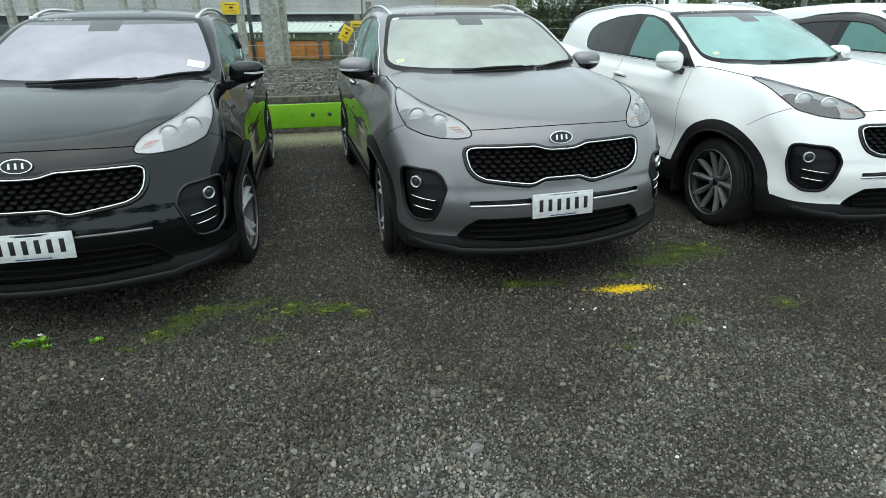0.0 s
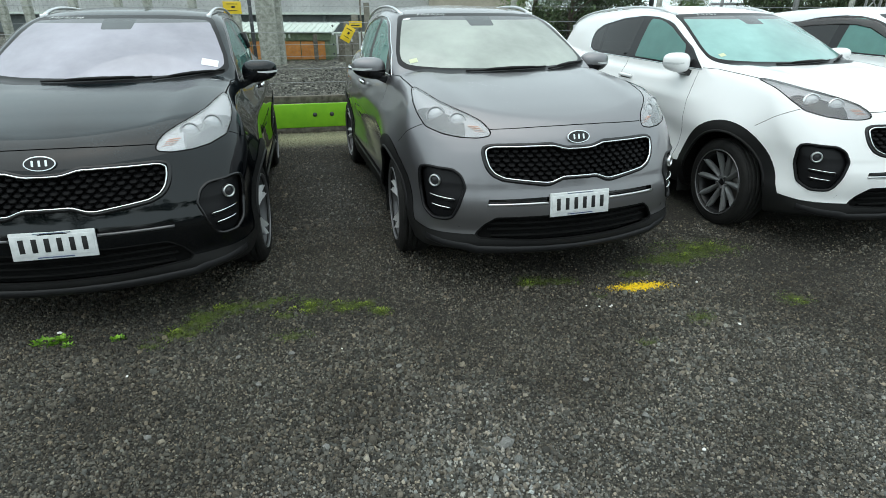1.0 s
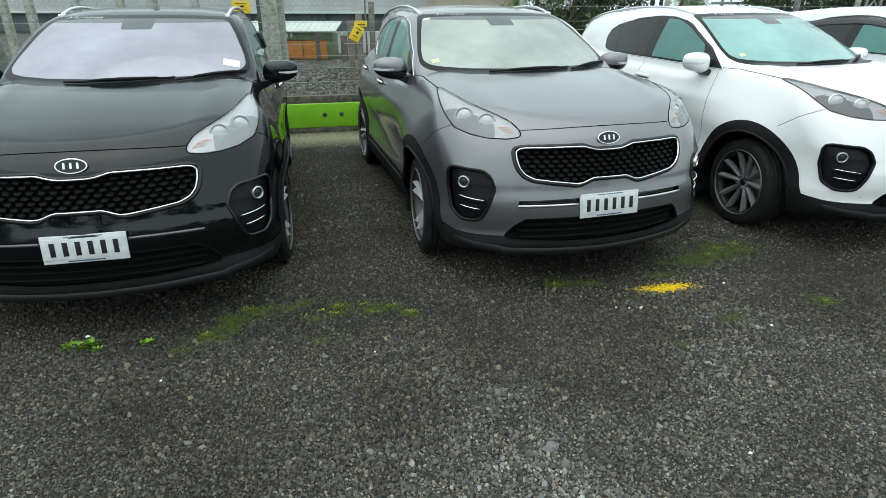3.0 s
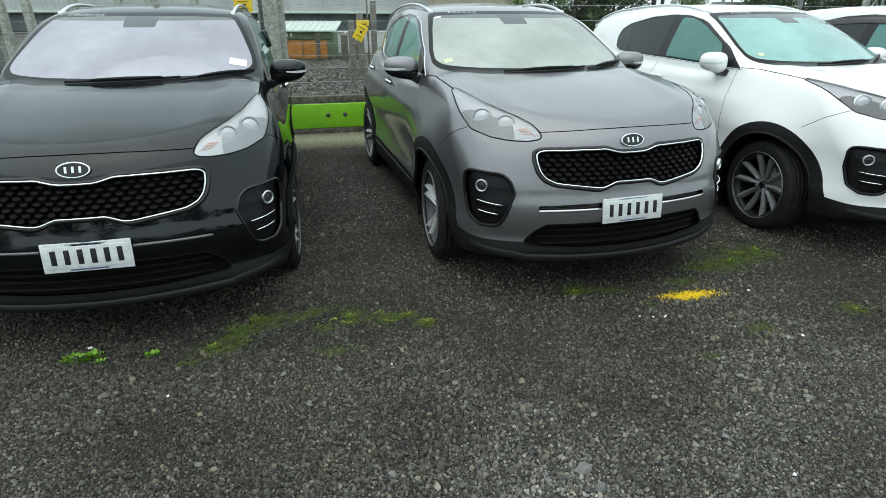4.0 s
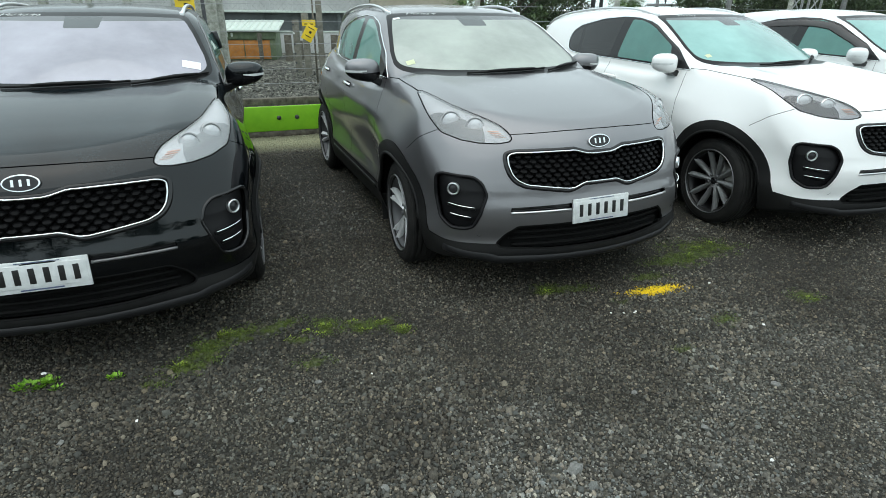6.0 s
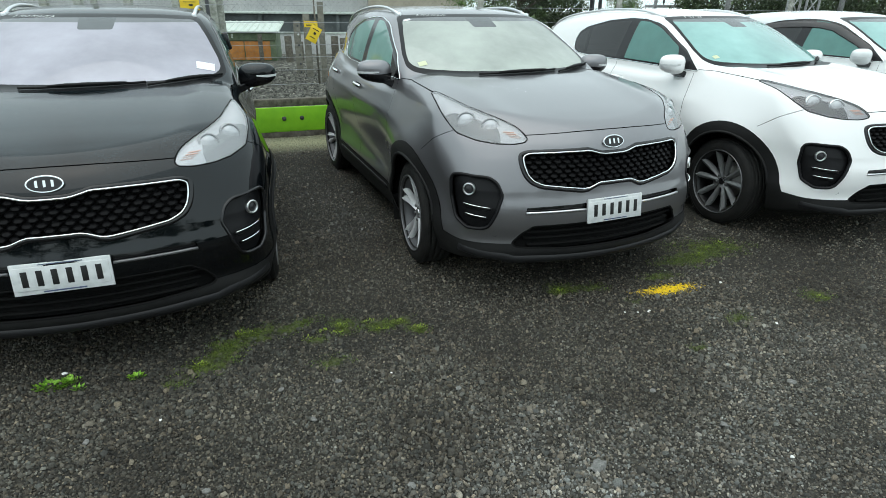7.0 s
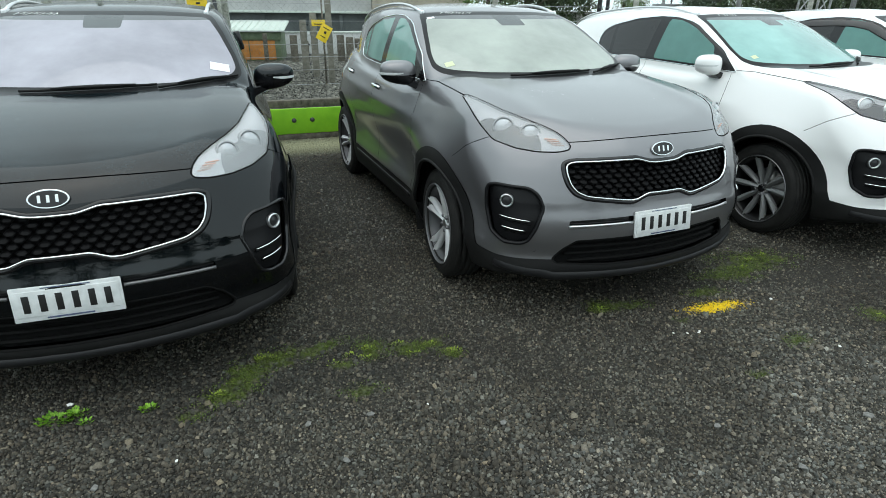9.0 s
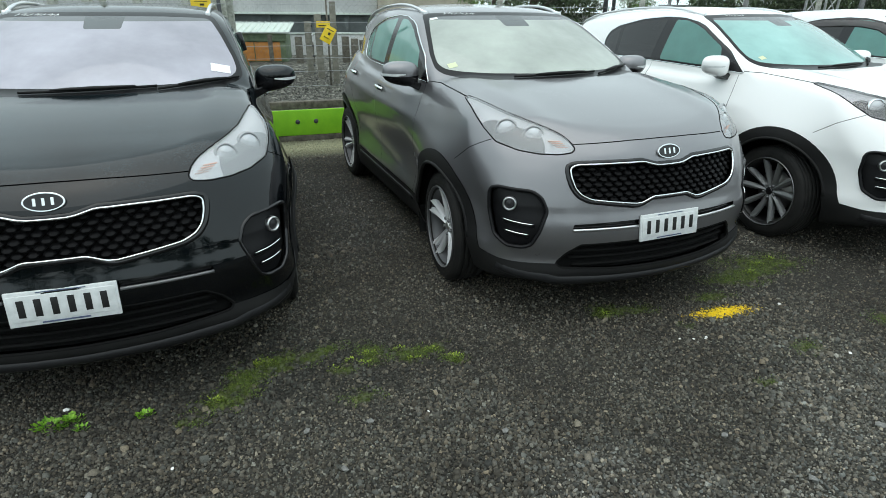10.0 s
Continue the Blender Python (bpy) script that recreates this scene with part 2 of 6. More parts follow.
def yard_colour(nt, colour):
    """A clean driven lane, gravel by the cars darkened with painted shade, moss in patches and a streak of yellow
    marking paint over a gravel colour.
    """
    n1, r1 = mix_noise(nt, None, 13.0, (0, 0, 0), (1, 1, 1), 0.30, 0.70, 6, None, 0.7)
    n2, r2 = mix_noise(nt, None, 38.0, (0, 0, 0), (1, 1, 1), 0.32, 0.68, 5, None, 0.75)
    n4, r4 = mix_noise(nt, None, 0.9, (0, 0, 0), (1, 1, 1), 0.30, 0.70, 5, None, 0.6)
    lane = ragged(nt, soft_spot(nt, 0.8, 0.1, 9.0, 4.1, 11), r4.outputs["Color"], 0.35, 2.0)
    # outside the lane the tint is browner and darkened for the cars' shade
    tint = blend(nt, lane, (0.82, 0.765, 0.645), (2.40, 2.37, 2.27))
    gap = ragged(nt, soft_spot(nt, -1.25, 5.2, 1.0, 2.9, 15), r4.outputs["Color"], 0.3, 2.6)
    tint = blend(nt, gap, tint, (0.92, 0.90, 0.83))
    # dark fines at the black car's nose, with its contact shade painted in
    shaded_fines = ragged(nt, soft_spot(nt, -1.45, 2.80, 1.9, 0.85, 12), r1.outputs["Color"], 0.5, 2.2)
    tint = blend(nt, shaded_fines, tint, (0.46, 0.44, 0.36))
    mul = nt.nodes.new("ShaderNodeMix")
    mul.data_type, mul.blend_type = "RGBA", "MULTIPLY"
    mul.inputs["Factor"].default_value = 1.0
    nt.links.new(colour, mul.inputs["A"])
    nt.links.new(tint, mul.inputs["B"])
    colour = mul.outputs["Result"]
    moss = 0.0
    for e in MOSS:
        moss = math_node(nt, "ADD", soft_spot(nt, *e), moss)
    wide = ragged(nt, moss, r1.outputs["Color"], 1.0, 3.0)
    fine = math_node(nt, "MULTIPLY", wide, math_node(nt, "ADD", r2.outputs["Color"], 0.30))
    hue = blend(nt, r1.outputs["Color"], (0.034, 0.058, 0.002), (0.085, 0.120, 0.004))
    colour = blend(nt, math_node(nt, "MULTIPLY", fine, 0.75), colour, hue)
    pale = 0.0
    for e in PALE_MOSS:
        pale = math_node(nt, "ADD", soft_spot(nt, *e), pale)
    pale = math_node(nt, "MULTIPLY", pale, math_node(nt, "ADD", r2.outputs["Color"], 0.3))
    colour = blend(nt, math_node(nt, "MULTIPLY", pale, 0.85), colour, (0.40, 0.40, 0.25))
    n3, r3 = mix_noise(nt, None, 55.0, (0, 0, 0), (1, 1, 1), 0.25, 0.75, 6, None, 0.85)
    paint = ragged(nt, soft_spot(nt, 1.12, 3.185, 0.31, 0.085, 10), r3.outputs["Color"], 2.1, 6.0)
    paint = math_node(nt, "MULTIPLY", paint, math_node(nt, "MULTIPLY", soft_spot(nt, 1.12, 3.185, 0.34, 0.11, 10), 8.0))
    return blend(nt, paint, colour, (0.86, 0.60, 0.008))


SMOKED = material("smoked_plastic", 0.15, 0.0, (0.07, 0.065, 0.065), Alpha=0.88)[0]
STICKER_YELLOW = material("yellow_green_sticker", 0.7, 0.0, (0.60, 0.64, 0.42))[0]
REFLECTOR_BRIGHT = material("bright_lamp_bowl", 0.35, 0.25, (0.80, 0.815, 0.83))[0]
LAMP_DARK = material("dark_lamp_bezel", 0.3, 0.2, (0.05, 0.054, 0.058))[0]
LAMP_RING = material("satin_lamp_ring", 0.4, 0.3, (0.36, 0.37, 0.38))[0]
LAMP_MID = material("dull_lamp_bezel", 0.35, 0.2, (0.095, 0.10, 0.105))[0]
BEZEL = material("satin_black_bezel", 0.40, 0.0, (0.008, 0.008, 0.009), Specular_IOR_Level=0.2)[0]
LAMP_GREY = material("grey_lamp_bezel", 0.35, 0.2, (0.30, 0.31, 0.32))[0]
SHADE_BAND = glazing("shaded_glass_band", (0.25, 0.27, 0.28), 0.75, (0.20, 0.21, 0.22))
SENSOR_PATCH = glazing("sensor_patch", (0.2, 0.2, 0.2), 0.9, (0.11, 0.12, 0.125))


# ---- the shape of the car's shell: one smooth implicit surface ----
def smax(a, b, k):
    """Rounded corner of radius about k between two surfaces."""
    h = np.clip(0.5 + 0.5 * (a - b) / k, 0, 1)
    return b + (a - b) * h + k * h * (1 - h)


def smin(a, b, k):
    return -smax(-a, -b, k)


def curve1(v, knots):
    """A smooth curve through (place, value) knots."""
    p = np.array([q[0] for q in knots], float)
    q = np.array([q[1] for q in knots], float)
    m = np.gradient(q, p)
    i = np.clip(np.searchsorted(p, v) - 1, 0, len(p) - 2)
    h = p[i + 1] - p[i]
    t = np.clip((v - p[i]) / h, 0, 1)
    out = ((1 + 2 * t) * (1 - t) ** 2 * q[i] + t * (1 - t) ** 2 * h * m[i] + t * t * (3 - 2 * t) * q[i + 1] + t * t * (t - 1) * h * m[i + 1])
    return out + np.where(v < p[0], (v - p[0]) * m[0], 0) + np.where(v > p[-1], (v - p[-1]) * m[-1], 0)


def gate(v, a, b, soft=0.35):
    """1 between a and b, easing to 0 outside over a soft length."""
    u, w = np.clip((v - a) / soft, 0, 1), np.clip((b - v) / soft, 0, 1)
    return u * u * (3 - 2 * u) * w * w * (3 - 2 * w)


AXLE_F, AXLE_R, HUB = 0.950, 3.580, 0.345


def lower_shell(x, y, z):
    """Below zero inside the crossover's lower body. x across, y back from the nose, z up."""
    ax = np.sqrt(x * x + 1e-6)
    # nose
    c = curve1(z, [(0.18, 0.20), (0.25, 0.075), (0.30, 0.022), (0.42, 0.02), (0.50, 0.002), (0.60, 0.0), (0.67, 0.02), (0.75, 0.035), (0.88, 0.07), (0.95, 0.10), (1.02, 0.15), (1.1, 0.22)])
    up = 1 + np.clip(z - 0.7, 0, 0.45) * 1.25
    sweep = (0.28 * ax ** 2 + 0.075 * (ax / 0.88) ** 8) * up
    nose = c + sweep - y
    # hood
    hc = curve1(y, [(0.0, 0.93), (0.13, 1.005), (0.3, 1.065), (0.5, 1.112), (0.8, 1.165), (1.0, 1.19), (1.3, 1.212), (1.5, 1.175), (1.8, 1.15), (2.4, 1.165), (3.3, 1.20), (4.4, 1.24)])
    crease = 0.010 * np.exp(-((ax - 0.55 - 0.05 * y) / 0.10) ** 2)
    top = (z - (hc + crease - 0.020 * (ax / 0.83) ** 3)) * 0.96
    # flanks
    w = curve1(z, [(0.18, 0.85), (0.30, 0.885), (0.40, 0.90), (0.52, 0.888), (0.64, 0.893), (0.78, 0.915), (0.90, 0.918), (1.0, 0.902), (1.08, 0.878), (1.16, 0.846), (1.24, 0.81), (1.3, 0.78)])
    w = w - 0.058 * (np.clip(0.95 - y, 0, 2) / 0.95) ** 2.4 - 0.20 * (np.clip(y - 3.3, 0, 2) / 1.05) ** 2 - 0.07 * np.clip((z - 0.80) / 0.35, 0, 1) * np.clip(y - 2.9, 0, 1.2) ** 1.3
    w = w + 0.010 * np.exp(-((z - 0.93 - 0.035 * (y - 1.5)) / 0.05) ** 2) * np.clip((y - 1.2) * 2, 0, 1)
    w = w + 0.024 * np.exp(-((z - 0.75) / 0.14) ** 2) * gate(y, 0.45, 1.7, 0.5)
    w = w - 0.036 * gate(z, 0.78, 3.0, 0.40) * gate(y, 0.55, 1.9, 0.6)
    w = w - 0.020 * np.exp(-((z - 0.63) / 0.13) ** 2) * gate(y, 1.35, 3.15, 0.4)
    for yc in (AXLE_F, AXLE_R):
        r = np.sqrt((y - yc) ** 2 + (z - HUB) ** 2)
        w = w + (0.040 if yc < 2 else 0.0) * np.exp(-((r - 0.36) / 0.17) ** 2) * np.clip((z - 0.2) * 4, 0, 1)
    side = (ax - w) * 0.97
    tail = y - curve1(z, [(0.2, 4.38), (0.5, 4.48), (0.8, 4.46), (1.0, 4.42), (1.25, 4.33)]) + 0.20 * ax ** 2 + 0.20 * (ax / 0.85) ** 6
    low = smax(smax(nose, side, 0.09), tail, 0.22)
    low = smax(low, top, 0.075)
    belly = 0.287 - 0.085 * np.clip((y - 0.22) / 0.45, 0, 1)
    return smax(low, belly - z, 0.03)


def shell(x, y, z):
    """Below zero inside the whole shell, cabin included."""
    ax = np.sqrt(x * x + 1e-6)
    screen = (1.125 + 1.90 * (z - 1.2) + 0.45 * (z - 1.2) ** 2 + 0.40 * ax ** 2 - y) / 2.2
    cw = 0.832 - 0.20 * (z - 1.15) - 0.36 * (z - 1.15) ** 2 - 0.24 * (np.clip(y - 2.5, 0, 3) / 1.6) ** 2 - 0.02 * np.clip(1.9 - y, 0, 1)
    cside = ax - cw
    roof = z - (curve1(y, [(1.7, 1.565), (2.1, 1.620), (2.6, 1.652), (3.2, 1.625), (3.8, 1.55), (4.3, 1.44)]) - 0.036 * (ax / 0.6) ** 2.5)
    back = (y - 4.14 + 0.75 * (z - 1.2)) / 1.2 + 0.25 * ax ** 2
    cab = smax(smax(screen, cside, 0.05), roof, 0.075)
    cab = smax(smax(cab, back, 0.14), 0.95 - z, 0.02)
    return smin(lower_shell(x, y, z), cab, 0.018)


def shell_normal(f, p):
    """Outward unit normals of the surface f at the rows of p."""
    e = 0.002
    x, y, z = p.T
    g = np.stack([f(x + e, y, z) - f(x - e, y, z), f(x, y + e, z) - f(x, y - e, z), f(x, y, z + e) - f(x, y, z - e)], 1) / (2 * e)
    return g, g / np.maximum(np.linalg.norm(g, axis=1, keepdims=True), 1e-9)


def onto(f, p, steps=4):
    """Moves the rows of p onto the surface f."""
    p = np.array(p, float)
    for _ in range(steps):
        g, _n = shell_normal(f, p)
        d = f(*p.T)
        p = p - 0.9 * (d / np.maximum((g * g).sum(1), 0.05))[:, None] * g
    return p


# ---- mesh tools ----
def surface_net(f, lo, hi, h):
    """Quads on the zero surface of f inside a box, in cells of size h."""
    n = [int(round((b - a) / h)) + 1 for a, b in zip(lo, hi)]
    ax = [a + h * np.arange(k) for a, k in zip(lo, n)]
    F = np.empty(n, np.float32)
    for i, xv in enumerate(ax[0]):
        Y, Z = np.meshgrid(ax[1], ax[2], indexing="ij")
        F[i] = f(np.full_like(Y, xv), Y, Z)
    S = F < 0
    cell = np.zeros([k - 1 for k in n], np.int8)
    for dx in (0, 1):
        for dy in (0, 1):
            for dz in (0, 1):
                cell += S[dx:n[0] - 1 + dx, dy:n[1] - 1 + dy, dz:n[2] - 1 + dz]
    live = (cell > 0) & (cell < 8)
    idx = np.full(cell.shape, -1, np.int64)
    where = np.argwhere(live)
    idx[live] = np.arange(len(where))
    V = np.array(lo) + (where + 0.5) * h
    V = onto(f, V, 6)
    quads = []
    for d in range(3):
        e1, e2 = [k for k in range(3) if k != d]
        a = [slice(None)] * 3
        b = [slice(None)] * 3
        a[d], b[d] = slice(0, n[d] - 1), slice(1, n[d])
        for k in (e1, e2):
            a[k] = b[k] = slice(1, n[k] - 1)
        sa, sb = S[tuple(a)], S[tuple(b)]
        cross = np.argwhere(sa != sb)
        flip = sa[sa != sb]
        if d == 1:
            flip = ~flip
        base = cross.copy()
        off = np.zeros(3, int)
        corner = []
        for p, q in ((0, 0), (1, 0), (1, 1), (0, 1)):
            o = off.copy()
            o[e1], o[e2] = p, q
            c = base + o
            corner.append(idx[c[:, 0], c[:, 1], c[:, 2]])
        Q = np.stack(corner, 1)
        Q[~flip] = Q[~flip][:, ::-1]
        quads.append(Q)
    Q = np.concatenate(quads)
    Q = Q[(Q >= 0).all(1)]
    return V, [tuple(q) for q in Q.tolist()]


def inside(poly, p):
    """Which rows of p (2D) lie inside the polygon."""
    x, y = p[:, 0], p[:, 1]
    hit = np.zeros(len(p), bool)
    for (x0, y0), (x1, y1) in zip(poly, poly[1:] + poly[:1]):
        if y0 != y1:
            hit ^= ((y0 > y) != (y1 > y)) & (x < (x1 - x0) * (y - y0) / (y1 - y0) + x0)
    return hit


class Sheet:
    """A surface of polygons that outlines can be cut out of."""

    def __init__(self, f, V, faces):
        self.f, self.V, self.faces = f, V, faces

    def middles(self):
        n = np.array([len(q) for q in self.faces])
        flat = np.fromiter((i for q in self.faces for i in q), np.int64, n.sum())
        start = np.concatenate([[0], np.cumsum(n)[:-1]])
        return np.add.reduceat(self.V[flat], start, axis=0) / n[:, None]

    def cut(self, poly, proj, mask=None):
        """Takes the part inside the outline off this sheet and returns it."""
        poly = [tuple(p) for p in poly]
        C = self.middles()
        P2 = proj(self.V)
        c2 = proj(C)
        lo, hi = np.min(poly, 0) - 0.04, np.max(poly, 0) + 0.04
        near = ((c2 > lo) & (c2 < hi)).all(1)
        if mask is not None:
            near &= mask(C)
        pick = np.flatnonzero(near)
        rest = [self.faces[i] for i in np.flatnonzero(~near)]
        work = [self.faces[i] for i in pick]
        V = [tuple(v) for v in self.V]
        P = [tuple(p) for p in P2]
        for (x0, y0), (x1, y1) in zip(poly, poly[1:] + poly[:1]):
            dx, dy = x1 - x0, y1 - y0
            bx0, bx1, by0, by1 = min(x0, x1) - 1e-6, max(x0, x1) + 1e-6, min(y0, y1) - 1e-6, max(y0, y1) + 1e-6
            made, out = {}, []
            for q in work:
                xs, ys = [P[i][0] for i in q], [P[i][1] for i in q]
                if max(xs) < bx0 or min(xs) > bx1 or max(ys) < by0 or min(ys) > by1:
                    out.append(q)
                    continue
                s = [dx * (b - y0) - dy * (a - x0) for a, b in zip(xs, ys)]
                if max(s) <= 1e-9 or min(s) >= -1e-9:
                    out.append(q)
                    continue
                L, R = [], []
                for k, i in enumerate(q):
                    j, sk, sj = q[(k + 1) % len(q)], s[k], s[(k + 1) % len(q)]
                    if sk >= 0:
                        L.append(i)
                    if sk <= 0:
                        R.append(i)
                    if sk * sj < 0:
                        key = (i, j) if i < j else (j, i)
                        if key not in made:
                            t = sk / (sk - sj)
                            if i > j:
                                t = 1 - t
                            a, b = key
                            made[key] = len(V)
                            V.append(tuple(u + (w - u) * t for u, w in zip(V[a], V[b])))
                            P.append(tuple(u + (w - u) * t for u, w in zip(P[a], P[b])))
                        L.append(made[key])
                        R.append(made[key])
                for half in (L, R):
                    if len(half) > 2:
                        out.append(tuple(half))
            work = out
        self.V = np.array(V)
        P = np.array(P)
        if not work:
            return Sheet(self.f, self.V, [])
        cen = np.array([P[list(q)].mean(0) for q in work])
        isin = inside(poly, cen)
        took = [q for q, k in zip(work, isin) if k]
        self.faces = rest + [q for q, k in zip(work, isin) if not k]
        return Sheet(self.f, self.V, took)

    def mesh(self, name, push=0.0, thick=0.0):
        """A mesh of this sheet with the surface's own smooth normals, moved out by push and backed to thick."""
        used = sorted({i for q in self.faces for i in q})
        at = {i: k for k, i in enumerate(used)}
        V = onto(self.f, self.V[used], 2)
        g, N = shell_normal(self.f, V)
        V = V + N * push
        F = [tuple(at[i] for i in q) for q in self.faces]
        nv = len(V)
        if thick:
            count = {}
            for q in F:
                for a, b in zip(q, q[1:] + q[:1]):
                    count[(a, b)] = 1
            edge = [(a, b) for a, b in count if (b, a) not in count]
            V = np.concatenate([V, V - N * thick])
            N = np.concatenate([N, -N])
            F = F + [tuple(i + nv for i in q[::-1]) for q in F] + [(b, a, a + nv, b + nv) for a, b in edge]
        me = bpy.data.meshes.new(name)
        me.from_pydata(V.tolist(), [], F)
        me.polygons.foreach_set("use_smooth", [True] * len(me.polygons))
        me.update()
        if not thick:
            me.normals_split_custom_set_from_vertices(N.tolist())
        return me


def front(p):
    return p[:, [0, 2]]


def flank(p):
    return p[:, [1, 2]]


def axes(u, v):
    """A slanted projection, mirrored for the other side of the car."""
    u, v = np.array(u), np.array(v)

    def proj(p):
        q = p.copy()
        q[:, 0] = np.abs(q[:, 0])
        return np.stack([q @ u, q @ v], 1)
    return proj


def mirrored(half):
    """A closed outline from its right half, which runs from the top middle to the bottom middle."""
    return list(half) + [(-x, z) for x, z in half[::-1] if abs(x) > 1e-6]


def dense(points, step, closed=True):
    out = []
    pts = [np.array(p, float) for p in points]
    for a, b in zip(pts, pts[1:] + (pts[:1] if closed else [])):
        k = max(1, int(np.linalg.norm(b - a) / step))
        out += [a + (b - a) * i / k for i in range(k)]
    return np.array(out if closed else out + [pts[-1]])


def rounded(points, radius, n=4, closed=True):
    """The outline with its corners rounded."""
    out, k = [], len(points)
    for i, p in enumerate(points):
        if not closed and i in (0, k - 1):
            out.append(tuple(p))
            continue
        p = np.array(p, float)
        a, b = np.array(points[i - 1], float) - p, np.array(points[(i + 1) % k], float) - p
        r = min(radius, 0.45 * np.linalg.norm(a), 0.45 * np.linalg.norm(b))
        a, b = p + a / np.linalg.norm(a) * r, p + b / np.linalg.norm(b) * r
        for j in range(n + 1):
            t = j / n
            out.append(tuple((1 - t) ** 2 * a + 2 * t * (1 - t) * p + t * t * b))
    return out


def lift(f, start, way, far=2.0):
    """Where rays from the rows of start along way first meet the surface f."""
    start = np.array(start, float)
    way = np.broadcast_to(np.array(way, float), start.shape)
    s = np.linspace(0, far, 500)
    best = np.full(len(start), far)
    for k in s[::-1]:
        best = np.where(f(*(start + k * way).T) < 0, k, best)
    return onto(f, start + (best[:, None]) * way, 3)


def molding(name, pts, normals, width, height, closed=True, sides=8, taper=None):
    """A rounded strip laid along a line on a surface."""
    pts = np.array(pts)
    n = len(pts)
    if closed:
        tan = np.roll(pts, -1, 0) - np.roll(pts, 1, 0)
    else:
        tan = np.gradient(pts, axis=0)
    tan /= np.maximum(np.linalg.norm(tan, axis=1, keepdims=True), 1e-9)
    nor = np.array(normals) - (np.array(normals) * tan).sum(1, keepdims=True) * tan
    nor /= np.maximum(np.linalg.norm(nor, axis=1, keepdims=True), 1e-9)
    bi = np.cross(tan, nor)
    V, F = [], []
    for i in range(n):
        k = 1.0 if taper is None else taper[i]
        for j in range(sides):
            a = 2 * math.pi * j / sides
            V.append(tuple(pts[i] + bi[i] * math.cos(a) * width / 2 * k + nor[i] * math.sin(a) * height / 2 * k))
    for i in range(n if closed else n - 1):
        for j in range(sides):
            a, b, c, d = i * sides + j, i * sides + (j + 1) % sides, ((i + 1) % n) * sides + (j + 1) % sides, ((i + 1) % n) * sides + j
            F.append((a, d, c, b))
    if not closed:
        F.append(tuple(range(sides)))
        F.append(tuple(range((n - 1) * sides + sides - 1, (n - 1) * sides - 1, -1)))
    return raw_mesh(name, V, F)


def raw_mesh(name, V, F, smooth=True):
    me = bpy.data.meshes.new(name)
    me.from_pydata([tuple(v) for v in V], [], [tuple(q) for q in F])
    me.polygons.foreach_set("use_smooth", [smooth] * len(me.polygons))
    me.update()
    return me


def lathe(name, profile, n=48):
    """A body turned round the x axis from (radius, along) pairs."""
    V, F = [], []
    k = len(profile)
    for i in range(n):
        a = 2 * math.pi * i / n
        V += [(x, r * math.cos(a), r * math.sin(a)) for r, x in profile]
    for i in range(n):
        j = (i + 1) % n
        F += [(i * k + q, i * k + q + 1, j * k + q + 1, j * k + q) for q in range(k - 1)]
    return raw_mesh(name, V, F)


def box_mesh(name, size, centre=(0, 0, 0), bevel=0.0, segments=2, turn=None):
    bm = bmesh.new()
    bmesh.ops.create_cube(bm, size=1)
    bmesh.ops.scale(bm, vec=size, verts=bm.verts)
    if bevel:
        bmesh.ops.bevel(bm, geom=bm.edges[:], offset=bevel, segments=segments, affect="EDGES", profile=0.6)
    if turn is not None:
        bmesh.ops.transform(bm, matrix=turn, verts=bm.verts)
    bmesh.ops.translate(bm, vec=centre, verts=bm.verts)
    me = bpy.data.meshes.new(name)
    bm.to_mesh(me)
    bm.free()
    me.polygons.foreach_set("use_smooth", [bool(bevel)] * len(me.polygons))
    return me


def join_meshes(name, meshes):
    bm = bmesh.new()
    for me in meshes:
        bm.from_mesh(me)
    out = bpy.data.meshes.new(name)
    bm.to_mesh(out)
    bm.free()
    return out


def prism(name, outline, depth, bevel=0.0):
    """An outline in x and z, carried back along y by depth."""
    bm = bmesh.new()
    a = [bm.verts.new((x, 0, z)) for x, z in outline]
    b = [bm.verts.new((x, depth, z)) for x, z in outline]
    bm.faces.new(a)
    bm.faces.new(b[::-1])
    for i in range(len(a)):
        j = (i + 1) % len(a)
        bm.faces.new((a[j], a[i], b[i], b[j]))
    bmesh.ops.recalc_face_normals(bm, faces=bm.faces[:])
    if bevel:
        bmesh.ops.bevel(bm, geom=bm.edges[:], offset=bevel, segments=2, affect="EDGES", profile=0.6)
    me = bpy.data.meshes.new(name)
    bm.to_mesh(me)
    bm.free()
    return me


def part(name, me, material, parent=None, label="", at=None):
    """Links a mesh as one object, with its material on the object, under a thing or a part."""
    ob = new(name, me)
    if not me.materials:
        me.materials.append(material)
    ob.material_slots[0].link = "OBJECT"
    ob.material_slots[0].material = material
    if parent is not None:
        ob.parent = parent
    if at is not None:
        ob.matrix_basis = at
    if label:
        ob["label"] = label
    return ob


# ---- the crossover: three of one model, in three colours ----
LAMP_AXES = axes((0.487, 0.874, 0.0), (-0.437, 0.2435, 0.866))
FOG_AXES = axes((0.7071, 0.7071, 0.0), (0.0, 0.0, 1.0))
GRILLE = rounded(mirrored([(0.0, 0.889), (0.085, 0.891), (0.165, 0.914), (0.515, 0.908), (0.556, 0.893), (0.558, 0.85), (0.545, 0.79), (0.515, 0.748), (0.46, 0.722), (0.215, 0.689), (0.18, 0.692), (0.11, 0.722), (0.0, 0.722)]), 0.018, 3)
